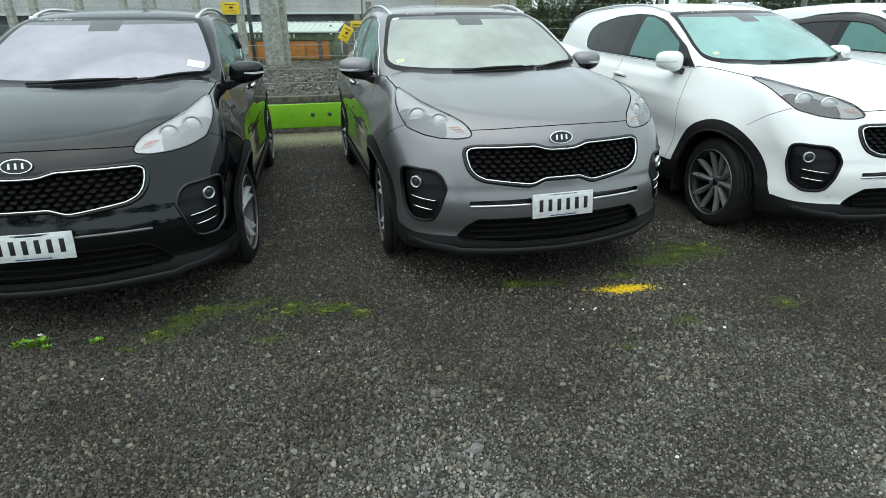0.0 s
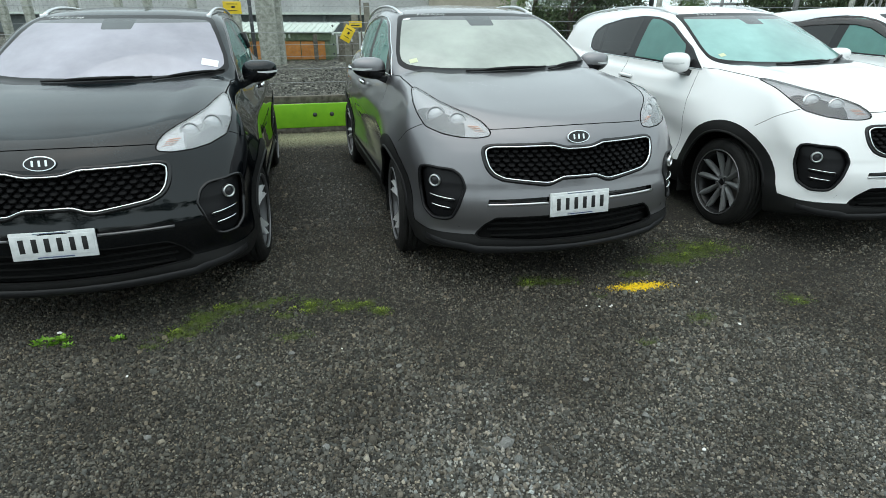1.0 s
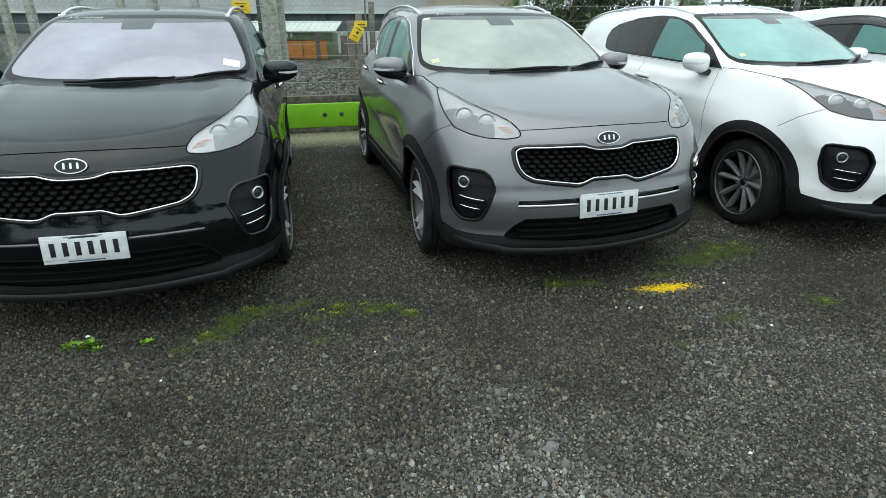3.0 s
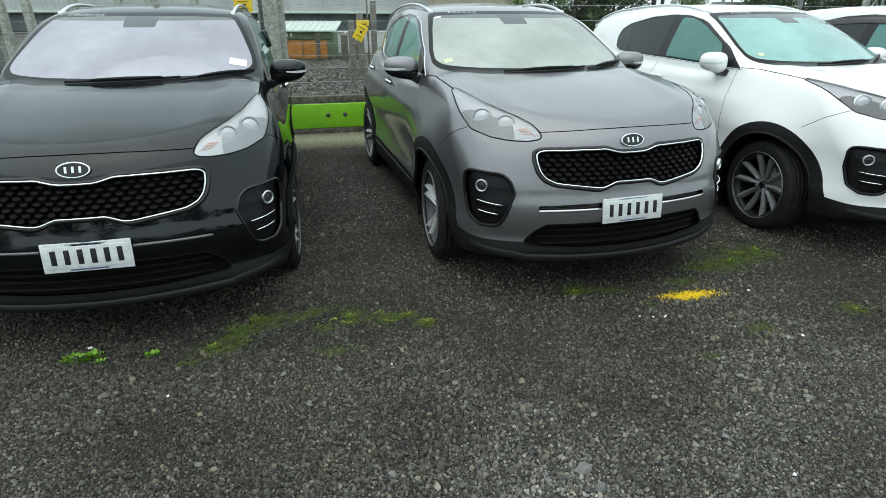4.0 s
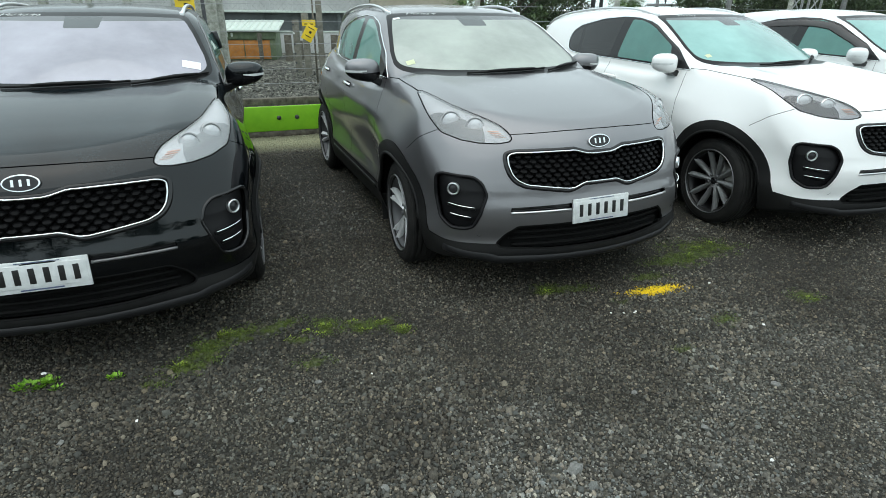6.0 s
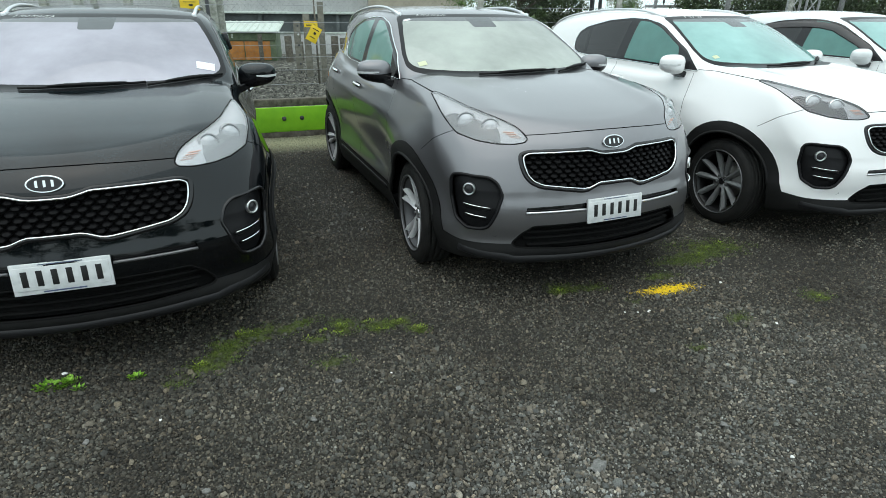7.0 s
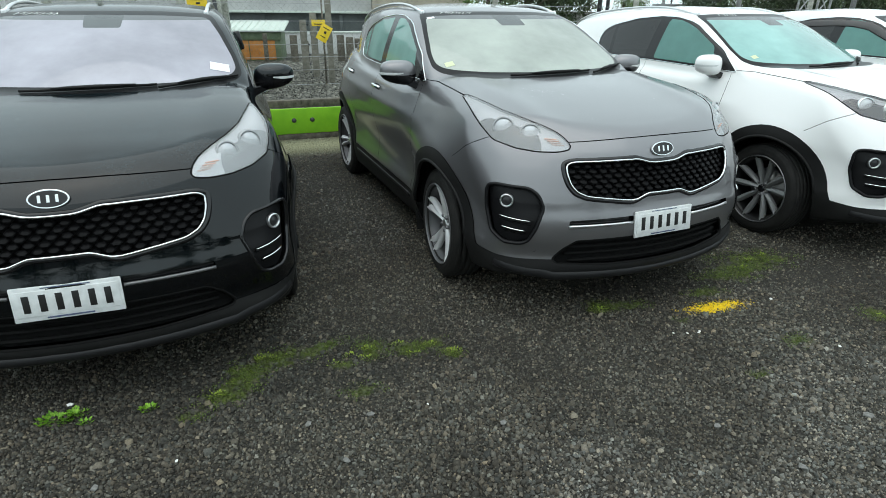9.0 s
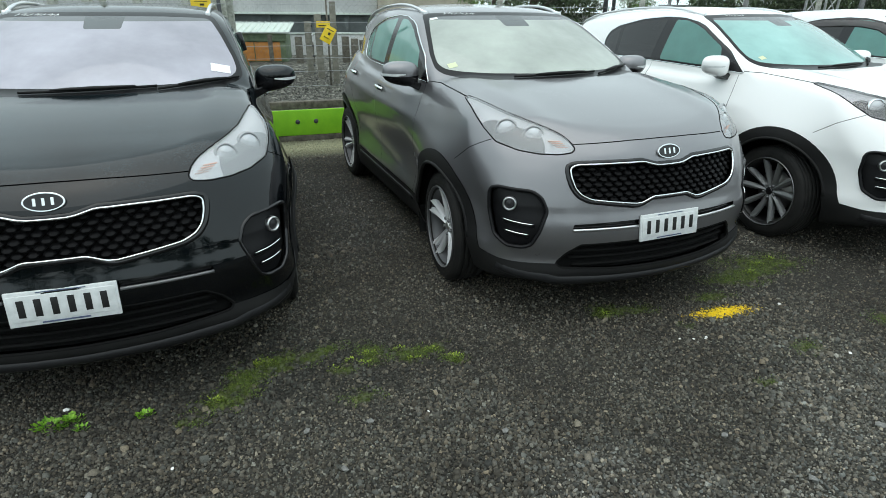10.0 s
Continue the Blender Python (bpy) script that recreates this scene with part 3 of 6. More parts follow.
INTAKE = rounded(mirrored([(0.0, 0.508), (0.50, 0.500), (0.56, 0.455), (0.61, 0.388), (0.59, 0.366), (0.30, 0.348), (0.0, 0.346)]), 0.012, 2)
SLOT = rounded([(0.195, 0.622), (0.545, 0.612), (0.552, 0.575), (0.198, 0.580)], 0.006, 2)
FOG = rounded([(0.897, 0.742), (0.885, 0.768), (0.845, 0.779), (0.665, 0.771), (0.615, 0.742), (0.580, 0.676), (0.604, 0.572), (0.642, 0.497), (0.682, 0.480), (0.776, 0.477), (0.858, 0.523), (0.896, 0.64)], 0.02, 3)
LAMP = rounded([(1.165, 0.858), (1.148, 0.876), (0.973, 0.828), (0.834, 0.787), (0.70, 0.760), (0.60, 0.745), (0.513, 0.728), (0.457, 0.702), (0.425, 0.673), (0.430, 0.650), (0.475, 0.620), (0.56, 0.593), (0.66, 0.583), (0.79, 0.600), (0.895, 0.668), (1.03, 0.770)], 0.02, 3)
SCREEN = rounded(mirrored([(0.0, 1.594), (0.33, 1.592), (0.585, 1.580), (0.626, 1.560), (0.677, 1.475), (0.745, 1.33), (0.764, 1.25), (0.735, 1.224), (0.67, 1.210), (0.46, 1.204), (0.0, 1.204)]), 0.02, 3)
SCREEN_IN = rounded(mirrored([(0.0, 1.572), (0.33, 1.569), (0.573, 1.558), (0.606, 1.537), (0.653, 1.465), (0.719, 1.33), (0.732, 1.275), (0.70, 1.250), (0.63, 1.240), (0.46, 1.232), (0.0, 1.228)]), 0.02, 3)
DLO = rounded([(1.43, 1.165), (2.35, 1.190), (2.90, 1.200), (3.06, 1.212), (3.145, 1.245), (3.165, 1.33), (3.13, 1.415), (3.02, 1.472), (2.70, 1.540), (2.42, 1.565), (2.22, 1.558), (2.06, 1.530), (1.96, 1.497), (1.62, 1.318)], 0.03, 4)
GLASS_F = rounded([(1.66, 1.192), (2.325, 1.210), (2.295, 1.543), (2.17, 1.536), (2.06, 1.508), (1.97, 1.475), (1.72, 1.345)], 0.02, 3)
GLASS_R = rounded([(2.435, 1.212), (2.90, 1.222), (2.93, 1.470), (2.70, 1.520), (2.405, 1.544)], 0.02, 3)
GLASS_Q = rounded([(2.945, 1.224), (3.06, 1.232), (3.118, 1.262), (3.138, 1.33), (3.10, 1.402), (2.97, 1.456)], 0.015, 3)


LAMP_LOW = [(0.50, 0.55), (0.535, 0.60), (0.555, 0.65), (0.585, 0.690), (0.64, 0.705), (0.72, 0.714), (0.80, 0.722), (0.86, 0.726), (0.90, 0.712), (0.92, 0.69), (0.93, 0.60), (0.9, 0.50), (0.5, 0.50)]


def arc(yc, r, a0, a1, n=26):
    return [(yc + r * math.cos(radians(a0 + (a1 - a0) * i / n)), HUB + r * math.sin(radians(a0 + (a1 - a0) * i / n))) for i in range(n + 1)]


CLADDING = [(-0.2, 0.0), (-0.2, 0.386), (0.30, 0.392), (0.44, 0.405)] + arc(AXLE_F, 0.494, 165, 8) + [(1.50, 0.405), (3.04, 0.420)] + arc(AXLE_R, 0.490, 172, 12) + [(4.2, 0.46), (4.8, 0.46), (4.8, 0.0)]


def strip(line, width=0.004):
    """The outline of a thin gap along a line."""
    p = np.array(line, float)
    t = np.gradient(p, axis=0)
    t /= np.linalg.norm(t, axis=1, keepdims=True)
    n = np.stack([-t[:, 1], t[:, 0]], 1) * width / 2
    return [tuple(q) for q in p + n] + [tuple(q) for q in (p - n)[::-1]]


def on_side(s):
    return lambda c: c[:, 0] * s > 0.45


def liner(x, y, z):
    """The dark inner tub: the lower body shrunk, with hollow wheel wells."""
    d = lower_shell(x, y, z) + 0.055
    for yc in (AXLE_F, AXLE_R):
        well = np.maximum(np.sqrt((y - yc) ** 2 + (z - HUB) ** 2) - 0.455, 0.52 - np.abs(x))
        d = smax(d, -well, 0.02)
    return smax(d, z - np.where(y < 1.15, 1.3, 0.80), 0.03)


def make_shell():
    """Cuts the shell into its panels; returns the meshes by name."""
    V, Q = surface_net(shell, (-1.02, -0.06, 0.14), (1.02, 4.56, 1.70), 0.015)
    body = Sheet(shell, V, Q)
    M = {}

    def cabin(c):
        return (c[:, 1] > 1.05 + 0.38 * c[:, 0] ** 2) & (c[:, 1] < 2.5) & (c[:, 2] > 1.17)
    ws = body.cut(SCREEN, front, cabin)
    pane = ws.cut(SCREEN_IN, front)
    M["patch"] = pane.cut(rounded([(-0.115, 1.60), (0.115, 1.60), (0.10, 1.502), (-0.10, 1.502)], 0.012, 3), front).mesh("sensor_patch")
    M["band"] = pane.cut([(-0.8, 1.542), (0.8, 1.542), (0.8, 1.62), (-0.8, 1.62)], front).mesh("shade_band")
    M["glass"] = pane.mesh("windscreen")
    M["frit"] = ws.mesh("windscreen_border")
    for s, k in ((-1, "l"), (1, "r")):
        def cab_side(c, s=s):
            return (c[:, 0] * s > 0.5) & (c[:, 2] > 1.10)
        dlo = body.cut(DLO, flank, cab_side)
        M["win_f" + k] = dlo.cut(GLASS_F, flank).mesh("front_window")
        M["win_r" + k] = dlo.cut(GLASS_R, flank).mesh("rear_window")
        M["win_q" + k] = dlo.cut(GLASS_Q, flank).mesh("quarter_window")
        M["pillar" + k] = dlo.mesh("pillar_trim")

        def lamp_side(c, s=s):
            return (c[:, 0] * s > 0.3) & (c[:, 1] < 1.2)
        lamp = body.cut(LAMP, LAMP_AXES, lamp_side)
        M["lens" + k] = lamp.mesh("lens", 0.001)
        low = lamp.cut(LAMP_LOW, LAMP_AXES)
        M["bowl" + k] = lamp.mesh("housing", -0.013)
        M["bowl_low" + k] = low.mesh("lamp_bezel", -0.012)
        fog = body.cut(FOG, FOG_AXES, lamp_side)
        M["fog" + k] = fog.mesh("fog_bezel", -0.028)
        slot = body.cut([(s * x, z) for x, z in SLOT], front, lambda c: c[:, 1] < 0.6)
        M["slot" + k] = slot.mesh("slot_back", -0.02)
        body.cut(arc(AXLE_F, 0.408, 0, 360, 48)[:-1], flank, on_side(s))
        body.cut(arc(AXLE_R, 0.408, 0, 360, 48)[:-1], flank, on_side(s))
        body.cut(strip([(0.86, 1.150), (1.145, 1.170), (1.30, 1.180), (1.47, 1.180)]), flank, on_side(s))
        body.cut(strip([(0.47, 0.995), (0.60, 0.925), (0.72, 0.842)], 0.004), flank, on_side(s))
        body.cut(strip([(1.475, 1.15), (1.464, 1.04), (1.455, 0.85), (1.46, 0.70), (1.49, 0.55), (1.54, 0.41)]), flank, on_side(s))
        body.cut(strip([(2.405, 1.175), (2.405, 0.80), (2.39, 0.55), (2.36, 0.415)]), flank, on_side(s))
        body.cut(strip([(3.30, 1.20), (3.29, 1.05), (3.20, 0.90), (3.07, 0.76), (3.05, 0.56)]), flank, on_side(s))
    g = body.cut(GRILLE, front, lambda c: c[:, 1] < 0.6)
    M["grille_back"] = g.mesh("grille_back", -0.045)
    lip = body.cut(INTAKE, front, lambda c: c[:, 1] < 0.6)
    M["intake_back"] = lip.mesh("lower_intake", -0.050)
    body.cut(strip([(-0.505, 0.990), (-0.2, 1.001), (0.0, 1.003), (0.2, 1.001), (0.505, 0.990)]), front, lambda c: (c[:, 1] < 0.5) & (c[:, 2] > 0.95))
    for s, k in ((-1, "l"), (1, "r")):
        M["tail" + k] = body.cut(rounded([(3.86, 1.075), (3.96, 1.025), (4.55, 1.00), (4.55, 1.13), (3.96, 1.12)], 0.02, 3), flank, on_side(s)).mesh("tail_lamp", 0.002)
        part_line = [(s * 0.70 + 0.011 * math.cos(a), 0.445 + 0.011 * math.sin(a)) for a in np.linspace(0, 6.283, 13)[:-1]]
        M["sensor" + k] = body.cut(part_line, front, lambda c: c[:, 1] < 0.5).mesh("parking_sensor", -0.002)
    body.cut([(0.5, 0.0), (0.5, 0.31), (4.15, 0.31), (4.15, 0.0)], flank, lambda c: np.abs(c[:, 0]) < 0.72)
    M["cladding"] = body.cut(CLADDING, flank).mesh("lower_cladding", 0.005)
    M["body"] = body.mesh("body")
    V, Q = surface_net(liner, (-1.0, -0.05, 0.14), (1.0, 4.55, 1.30), 0.04)
    M["liner"] = raw_mesh("inner_tub", V, Q)
    return M


def outline_front(poly, step=0.02):
    p = dense(poly, step)
    q = lift(shell, np.stack([p[:, 0], np.full(len(p), -0.3), p[:, 1]], 1), (0, 1, 0))
    return q, shell_normal(shell, q)[1]


def outline_flank(poly, s, step=0.03, closed=True):
    p = dense(poly, step, closed)
    q = lift(shell, np.stack([np.full(len(p), 1.2 * s), p[:, 0], p[:, 1]], 1), (-s, 0, 0), 1.2)
    return q, shell_normal(shell, q)[1]


def outline_slant(poly, u, v, s, step=0.02, closed=True):
    u, v = np.array(u), np.array(v)
    n = np.cross(v, u)
    n = n if n[1] < 0 else -n
    p = dense(poly, step, closed)
    mid = np.array([0.68, 0.35, 0.9])
    mid = mid - (mid @ u) * u - (mid @ v) * v
    start = p[:, :1] * u + p[:, 1:] * v + mid + n * 0.8
    q = lift(shell, start, -n, 1.6)
    N = shell_normal(shell, q)[1]
    return q * [s, 1, 1], N * [s, 1, 1]


LU, LV = (0.487, 0.874, 0.0), (-0.437, 0.2435, 0.866)
FU, FV = (0.7071, 0.7071, 0.0), (0.0, 0.0, 1.0)


def wheel_meshes():
    """Tyre, rim barrel, disc and the two spoke patterns, turned round the x axis, outer face towards +x."""
    M = {}
    W = 0.112
    prof = [(0.228, -W + 0.015), (0.244, -W + 0.004), (0.266, -W - 0.004), (0.300, -W - 0.004), (0.325, -W + 0.006), (0.340, -W + 0.026)]
    for k in range(5):
        a = -W + 0.036 + k * 0.036
        prof += [(0.3455, a), (0.3475, a + 0.012), (0.3475, a + 0.026), (0.345, a + 0.030), (0.337, a + 0.031), (0.337, a + 0.035)]
    prof = prof[:-2]
    prof += [(0.340, W - 0.026), (0.333, W - 0.013), (0.325, W - 0.006), (0.312, W + 0.001), (0.300, W + 0.004), (0.290, W + 0.002), (0.286, W + 0.004), (0.272, W + 0.002), (0.262, W - 0.002), (0.256, W - 0.006), (0.236, W - 0.017)]
    M["tyre"] = lathe("tyre", prof, 64)
    M["rim"] = lathe("rim", [(0.232, -0.10), (0.226, -0.05), (0.218, 0.0), (0.224, 0.06), (0.238, 0.090), (0.247, 0.100), (0.255, 0.113), (0.259, 0.117), (0.262, 0.112), (0.255, 0.095)], 64)
    M["disc"] = lathe("brake_disc", [(0.0, 0.012), (0.075, 0.012), (0.08, 0.0), (0.155, 0.0), (0.157, -0.02), (0.06, -0.02)], 40)
    M["cap"] = lathe("centre_cap", [(0.0, 0.066), (0.022, 0.066), (0.028, 0.063), (0.031, 0.055), (0.031, 0.03)], 24)
    M["nut"] = lathe("wheel_nut", [(0.0, 0.050), (0.006, 0.050), (0.010, 0.046), (0.011, 0.02)], 6)

    def spokes(name, angles, w0, w1, flare, twist, leaf=0.0):
        V, F = [], []
        rs = [0.03, 0.06, 0.10, 0.145, 0.185, 0.220, 0.250]
        for a, side in angles:
            base = len(V)
            for k, r in enumerate(rs):
                t = k / (len(rs) - 1)
                w = w0 + (w1 - w0) * t + flare * max(0, t - 0.55) ** 1.2
                w = w + leaf * (0.0, 0.1, 0.35, 0.85, 1.0, 0.75, 0.0)[k]
                x = 0.050 + 0.044 * t ** 1.3
                aa = a + twist * side * t
                d, e = np.array([math.cos(aa), math.sin(aa)]), np.array([-math.sin(aa), math.cos(aa)])
                for o, xx in ((-0.5, -0.012), (-0.42, 0.0), (0.0, 0.011), (0.42, 0.0), (0.5, -0.012), (0.4, -0.03), (-0.4, -0.03)):
                    p = d * r + e * w * o
                    V.append((x + xx, p[0], p[1]))
            for k in range(len(rs) - 1):
                for j in range(7):
                    F.append((base + k * 7 + j, base + k * 7 + (j + 1) % 7, base + (k + 1) * 7 + (j + 1) % 7, base + (k + 1) * 7 + j))
        hub = lathe("hub", [(0.0, 0.050), (0.045, 0.050), (0.058, 0.045), (0.066, 0.030), (0.066, 0.0)], 30)
        me = join_meshes(name, [raw_mesh("s", V, F), hub])
        me.polygons.foreach_set("use_smooth", [False] * len(me.polygons))
        return me
    five = [2 * math.pi * k / 5 for k in range(5)]
    M["spokes_silver"] = spokes("spokes", [(a + s * 0.150, s) for a in five for s in (-1, 1)], 0.017, 0.046, 0.022, 0.0)
    M["spokes_dark"] = spokes("spokes", [(a + s * 0.285, s) for a in five for s in (-1, 1)], 0.030, 0.036, 0.0, 0.0, 0.016)
    M["lip"] = lathe("rim_edge", [(0.252, 0.100), (0.254, 0.114), (0.257, 0.118), (0.260, 0.118), (0.263, 0.108)], 64)
    return M


def add_wheel(W, car, x, y, dark, spin, steer=0):
    s = 1 if x > 0 else -1
    w = new("wheel")
    w.parent = car
    w.matrix_basis = pose(x - 0.06 * s, y, HUB - 0.004, 0, 0, steer) @ pose(0.06 * s, 0, 0, 0, 0, 0 if s > 0 else 180) @ pose(0, 0, 0, spin)
    part("tyre", W["tyre"], RUBBER, w, "black road tyre")
    part("rim", W["rim"], ALLOY_SHADE if not dark else ALLOY_BLACK, w)
    part("spokes", W["spokes_dark" if dark else "spokes_silver"], ALLOY_DARK if dark else ALLOY, w, "dark alloy spokes" if dark else "bright silver alloy spokes")
    part("rim_edge", W["lip"], SATIN_DARK, w, "thin machined silver edge of the rim")
    part("brake_disc", W["disc"], DISC, w)
    part("centre_cap", W["cap"], GLOSS_BLACK if dark else SATIN, w)
    for k in range(5):
        a = 2 * math.pi * (k + 0.5) / 5
        part("wheel_nut", W["nut"], SATIN_DARK, w, at=pose(0.008, 0.052 * math.cos(a), 0.052 * math.sin(a)) @ Matrix.Scale(1.25, 4))


def mirror_shape(x, y, z):
    """A door mirror's housing: a rounded wedge, x outward from its foot."""
    u = (x - 0.125) / 0.125
    v = (y + 0.0) / (0.085 - 0.025 * np.clip(u, -1, 1) ** 2)
    w = (z - 0.012 * u) / (0.078 - 0.012 * np.clip(u, -1, 1))
    return ((np.abs(u) ** 2.8 + np.abs(v) ** 2.4 + np.abs(w) ** 2.8) ** (1 / 2.6) - 1) * 0.07


def make_mirror():
    V, Q = surface_net(mirror_shape, (-0.02, -0.12, -0.12), (0.27, 0.12, 0.12), 0.009)
    s = Sheet(mirror_shape, V, Q)
    M = {}
    M["blink"] = s.cut(rounded([(0.115, -0.004), (0.18, -0.012), (0.262, -0.008), (0.262, 0.006), (0.18, 0.004), (0.115, 0.004)], 0.004, 2), front, lambda c: c[:, 1] < 0.02).mesh("indicator", 0.003)
    M["mlow"] = s.cut([(-0.1, -0.2), (-0.1, -0.008), (0.13, -0.016), (0.4, -0.012), (0.4, -0.2)], front).mesh("mirror_base")
    M["mtop"] = s.mesh("mirror_cap")
    f = [(-0.085, -0.110), (-0.055, -0.075), (0.05, -0.045), (0.09, -0.05), (0.05, -0.075), (-0.03, -0.115), (-0.07, -0.125)]
    M["foot"] = prism("mirror_foot", rounded(f, 0.01, 2), 0.075, 0.006)
    return M


def seat_mesh():
    """A front seat: cushion, reclined back and head restraint."""
    a = box_mesh("a", (0.50, 0.50, 0.16), (0, 0, 0.55), 0.05, 3)
    b = box_mesh("b", (0.48, 0.14, 0.62), (0, 0, 0), 0.05, 3, Matrix.Translation((0, 0.30, 0.88)) @ Matrix.Rotation(radians(-14), 4, "X"))
    c = box_mesh("c", (0.27, 0.10, 0.20), (0, 0, 0), 0.04, 3, Matrix.Translation((0, 0.41, 1.29)) @ Matrix.Rotation(radians(-10), 4, "X"))
    return join_meshes("seat", [a, b, c])


def honeycomb(poly):
    """Rows of small glossy scoops that fill the grille's opening."""
    V, F = [], []
    p2, row, z = poly, 0, 0.696
    step, tall = 0.054, 0.0255
    spots = []
    while z < 0.915:
        x = -0.56 + (row % 2) * step / 2
        while x < 0.56:
            spots.append((x, z))
            x += step
        z += tall
        row += 1
    spots = np.array(spots)
    keep = inside(p2, spots)
    q = lift(shell, np.stack([spots[:, 0], np.full(len(spots), -0.3), spots[:, 1]], 1), (0, 1, 0))
    for (x, y, z), k in zip(q, keep):
        if not k:
            continue
        base = len(V)
        slope = 1.1 * x
        for ring, (sx, sz, d) in enumerate(((0.0252, 0.0125, 0.036), (0.021, 0.0100, 0.022), (0.015, 0.0062, 0.018))):
            for dx, dz in ((-1, 0), (-0.55, 0.9), (0.55, 0.9), (1, 0), (0.55, -0.9), (-0.55, -0.9)):
                V.append((x + dx * sx, y + d + dx * sx * slope * 0.6 + (dz * sz * 0.65 if ring else 0), z + dz * sz))
        for r in (0, 1):
            for j in range(6):
                F.append((base + r * 6 + j, base + r * 6 + (j + 1) % 6, base + r * 6 + 6 + (j + 1) % 6, base + r * 6 + 6 + j))
        F.append(tuple(base + 12 + j for j in range(6)))
    return raw_mesh("grille_mesh", V, F, False)


def plate_meshes():
    M = {}
    M["frame"] = box_mesh("plate_frame", (0.386, 0.012, 0.141), (0, 0, 0), 0.004)
    M["plate"] = box_mesh("plate", (0.366, 0.004, 0.104), (0, -0.0075, 0.002), 0.0015)
    M["bar"] = box_mesh("character_bar", (0.024, 0.002, 0.070), (0, -0.010, 0.002), 0.0005)
    M["strip_top"] = box_mesh("frame_print", (0.17, 0.002, 0.0035), (0, -0.007, 0.0625))
    M["strip_low"] = box_mesh("frame_print", (0.165, 0.002, 0.006), (0, -0.007, -0.060))
    return M


def oval(rx, rz, n=40):
    return [(rx * math.cos(2 * math.pi * k / n), rz * math.sin(2 * math.pi * k / n)) for k in range(n)]


def shared_meshes():
    M = make_shell()
    M.update(make_mirror())
    M.update({"w_" + k: v for k, v in wheel_meshes().items()})
    M.update({"p_" + k: v for k, v in plate_meshes().items()})
    M["honey"] = honeycomb(GRILLE)
    q, n = outline_front(GRILLE)
    M["gr_rim"] = molding("grille_rim", q + n * 0.000, n, 0.022, 0.012)
    inner = [(x * 0.972, 0.804 + (z - 0.804) * 0.90 + 0.001) for x, z in GRILLE]
    q, n = outline_front(inner)
    M["gr_chrome"] = molding("grille_surround", q + n * 0.004, n, 0.011, 0.014)
    q, n = outline_front(INTAKE)
    M["in_rim"] = molding("intake_rim", q - n * 0.006, n, 0.016, 0.016)
    for i, z in enumerate((0.455, 0.415, 0.375)):
        line = [(-0.55 + 0.02 * i, z), (0.55 - 0.02 * i, z)]
        p = dense(line, 0.04, False)
        q = lift(shell, np.stack([p[:, 0], np.full(len(p), -0.3), p[:, 1]], 1), (0, 1, 0))
        M["in_bar%d" % i] = molding("intake_bar", q + [0, 0.028, 0], np.tile([[0, -1, 0]], (len(q), 1)), 0.012, 0.03, False, 6)
    lipline = dense([(-0.86, 0.372), (-0.74, 0.350), (-0.655, 0.338), (-0.60, 0.312), (-0.3, 0.302), (0.0, 0.300), (0.3, 0.302), (0.60, 0.312), (0.655, 0.338), (0.74, 0.350), (0.86, 0.372)], 0.03, False)
    q = lift(shell, np.stack([lipline[:, 0], np.full(len(lipline), -0.3), lipline[:, 1]], 1), (0, 1, 0))
    n = shell_normal(shell, q)[1]
    M["lip"] = molding("front_lip", q - n * 0.014 - [0, 0, 0.024], n, 0.068, 0.052, False, 10)
    for s, k in ((-1, "l"), (1, "r")):
        q, n = outline_slant(LAMP, LU, LV, s)
        M["lamp_rim" + k] = molding("lamp_rim", q - n * 0.002, n, 0.010, 0.008, sides=6)
        q, n = outline_slant(FOG, FU, FV, s)
        M["fog_rim" + k] = molding("fog_rim", q - n * 0.004, n, 0.020, 0.024)
        for i, (a, b, z0, z1) in enumerate(((0.815, 0.635, 0.618, 0.606), (0.800, 0.658, 0.560, 0.550))):
            q, n = outline_slant([(a, z0), (b, z1)], FU, FV, s, 0.02, False)
            t = np.clip(1.2 - 2.2 * np.abs(np.linspace(-0.5, 0.5, len(q))) ** 2, 0.3, 1)
            M["fogbar%d%s" % (i, k)] = molding("chrome_bar", q - n * 0.012, n, 0.008, 0.016, False, 6, t)
            M["fogfin%d%s" % (i, k)] = molding("fog_fin", q - n * 0.020 + [0, 0, -0.010], n, 0.020, 0.016, False, 6)
        q, n = outline_flank(DLO, s, 0.03)
        M["chrome_win" + k] = molding("window_surround", q + n * 0.001, n, 0.010, 0.007)
        p, n = outline_flank(arc(AXLE_F, 0.412, 168, 5), s, 0.03, False)
        M["archf" + k] = molding("arch_edge", p + n * 0.003, n, 0.022, 0.024, False)
        p, n = outline_flank(arc(AXLE_R, 0.412, 175, 10), s, 0.03, False)
        M["archr" + k] = molding("arch_edge", p + n * 0.003, n, 0.022, 0.024, False)
        p = np.stack([np.full(15, 0.585), np.linspace(2.12, 3.80, 15)], 1)
        p[:, 0] = 0.578 + 0.035 * np.sin(np.linspace(0.15, 2.4, 15)) - 0.03 * np.linspace(0, 1, 15) ** 2
        q = lift(shell, np.stack([p[:, 0] * s, p[:, 1], np.full(15, 1.9)], 1), (0, 0, -1), 1.0)
        rise = 0.026 * np.minimum(1, 5 * np.minimum(np.linspace(0, 1, 15), np.linspace(1, 0, 15)) + 0.12)
        q[:, 2] += rise
        M["rail" + k] = molding("roof_rail", q, np.tile([[0, 0, 1.0]], (15, 1)), 0.026, 0.024, False, 8)
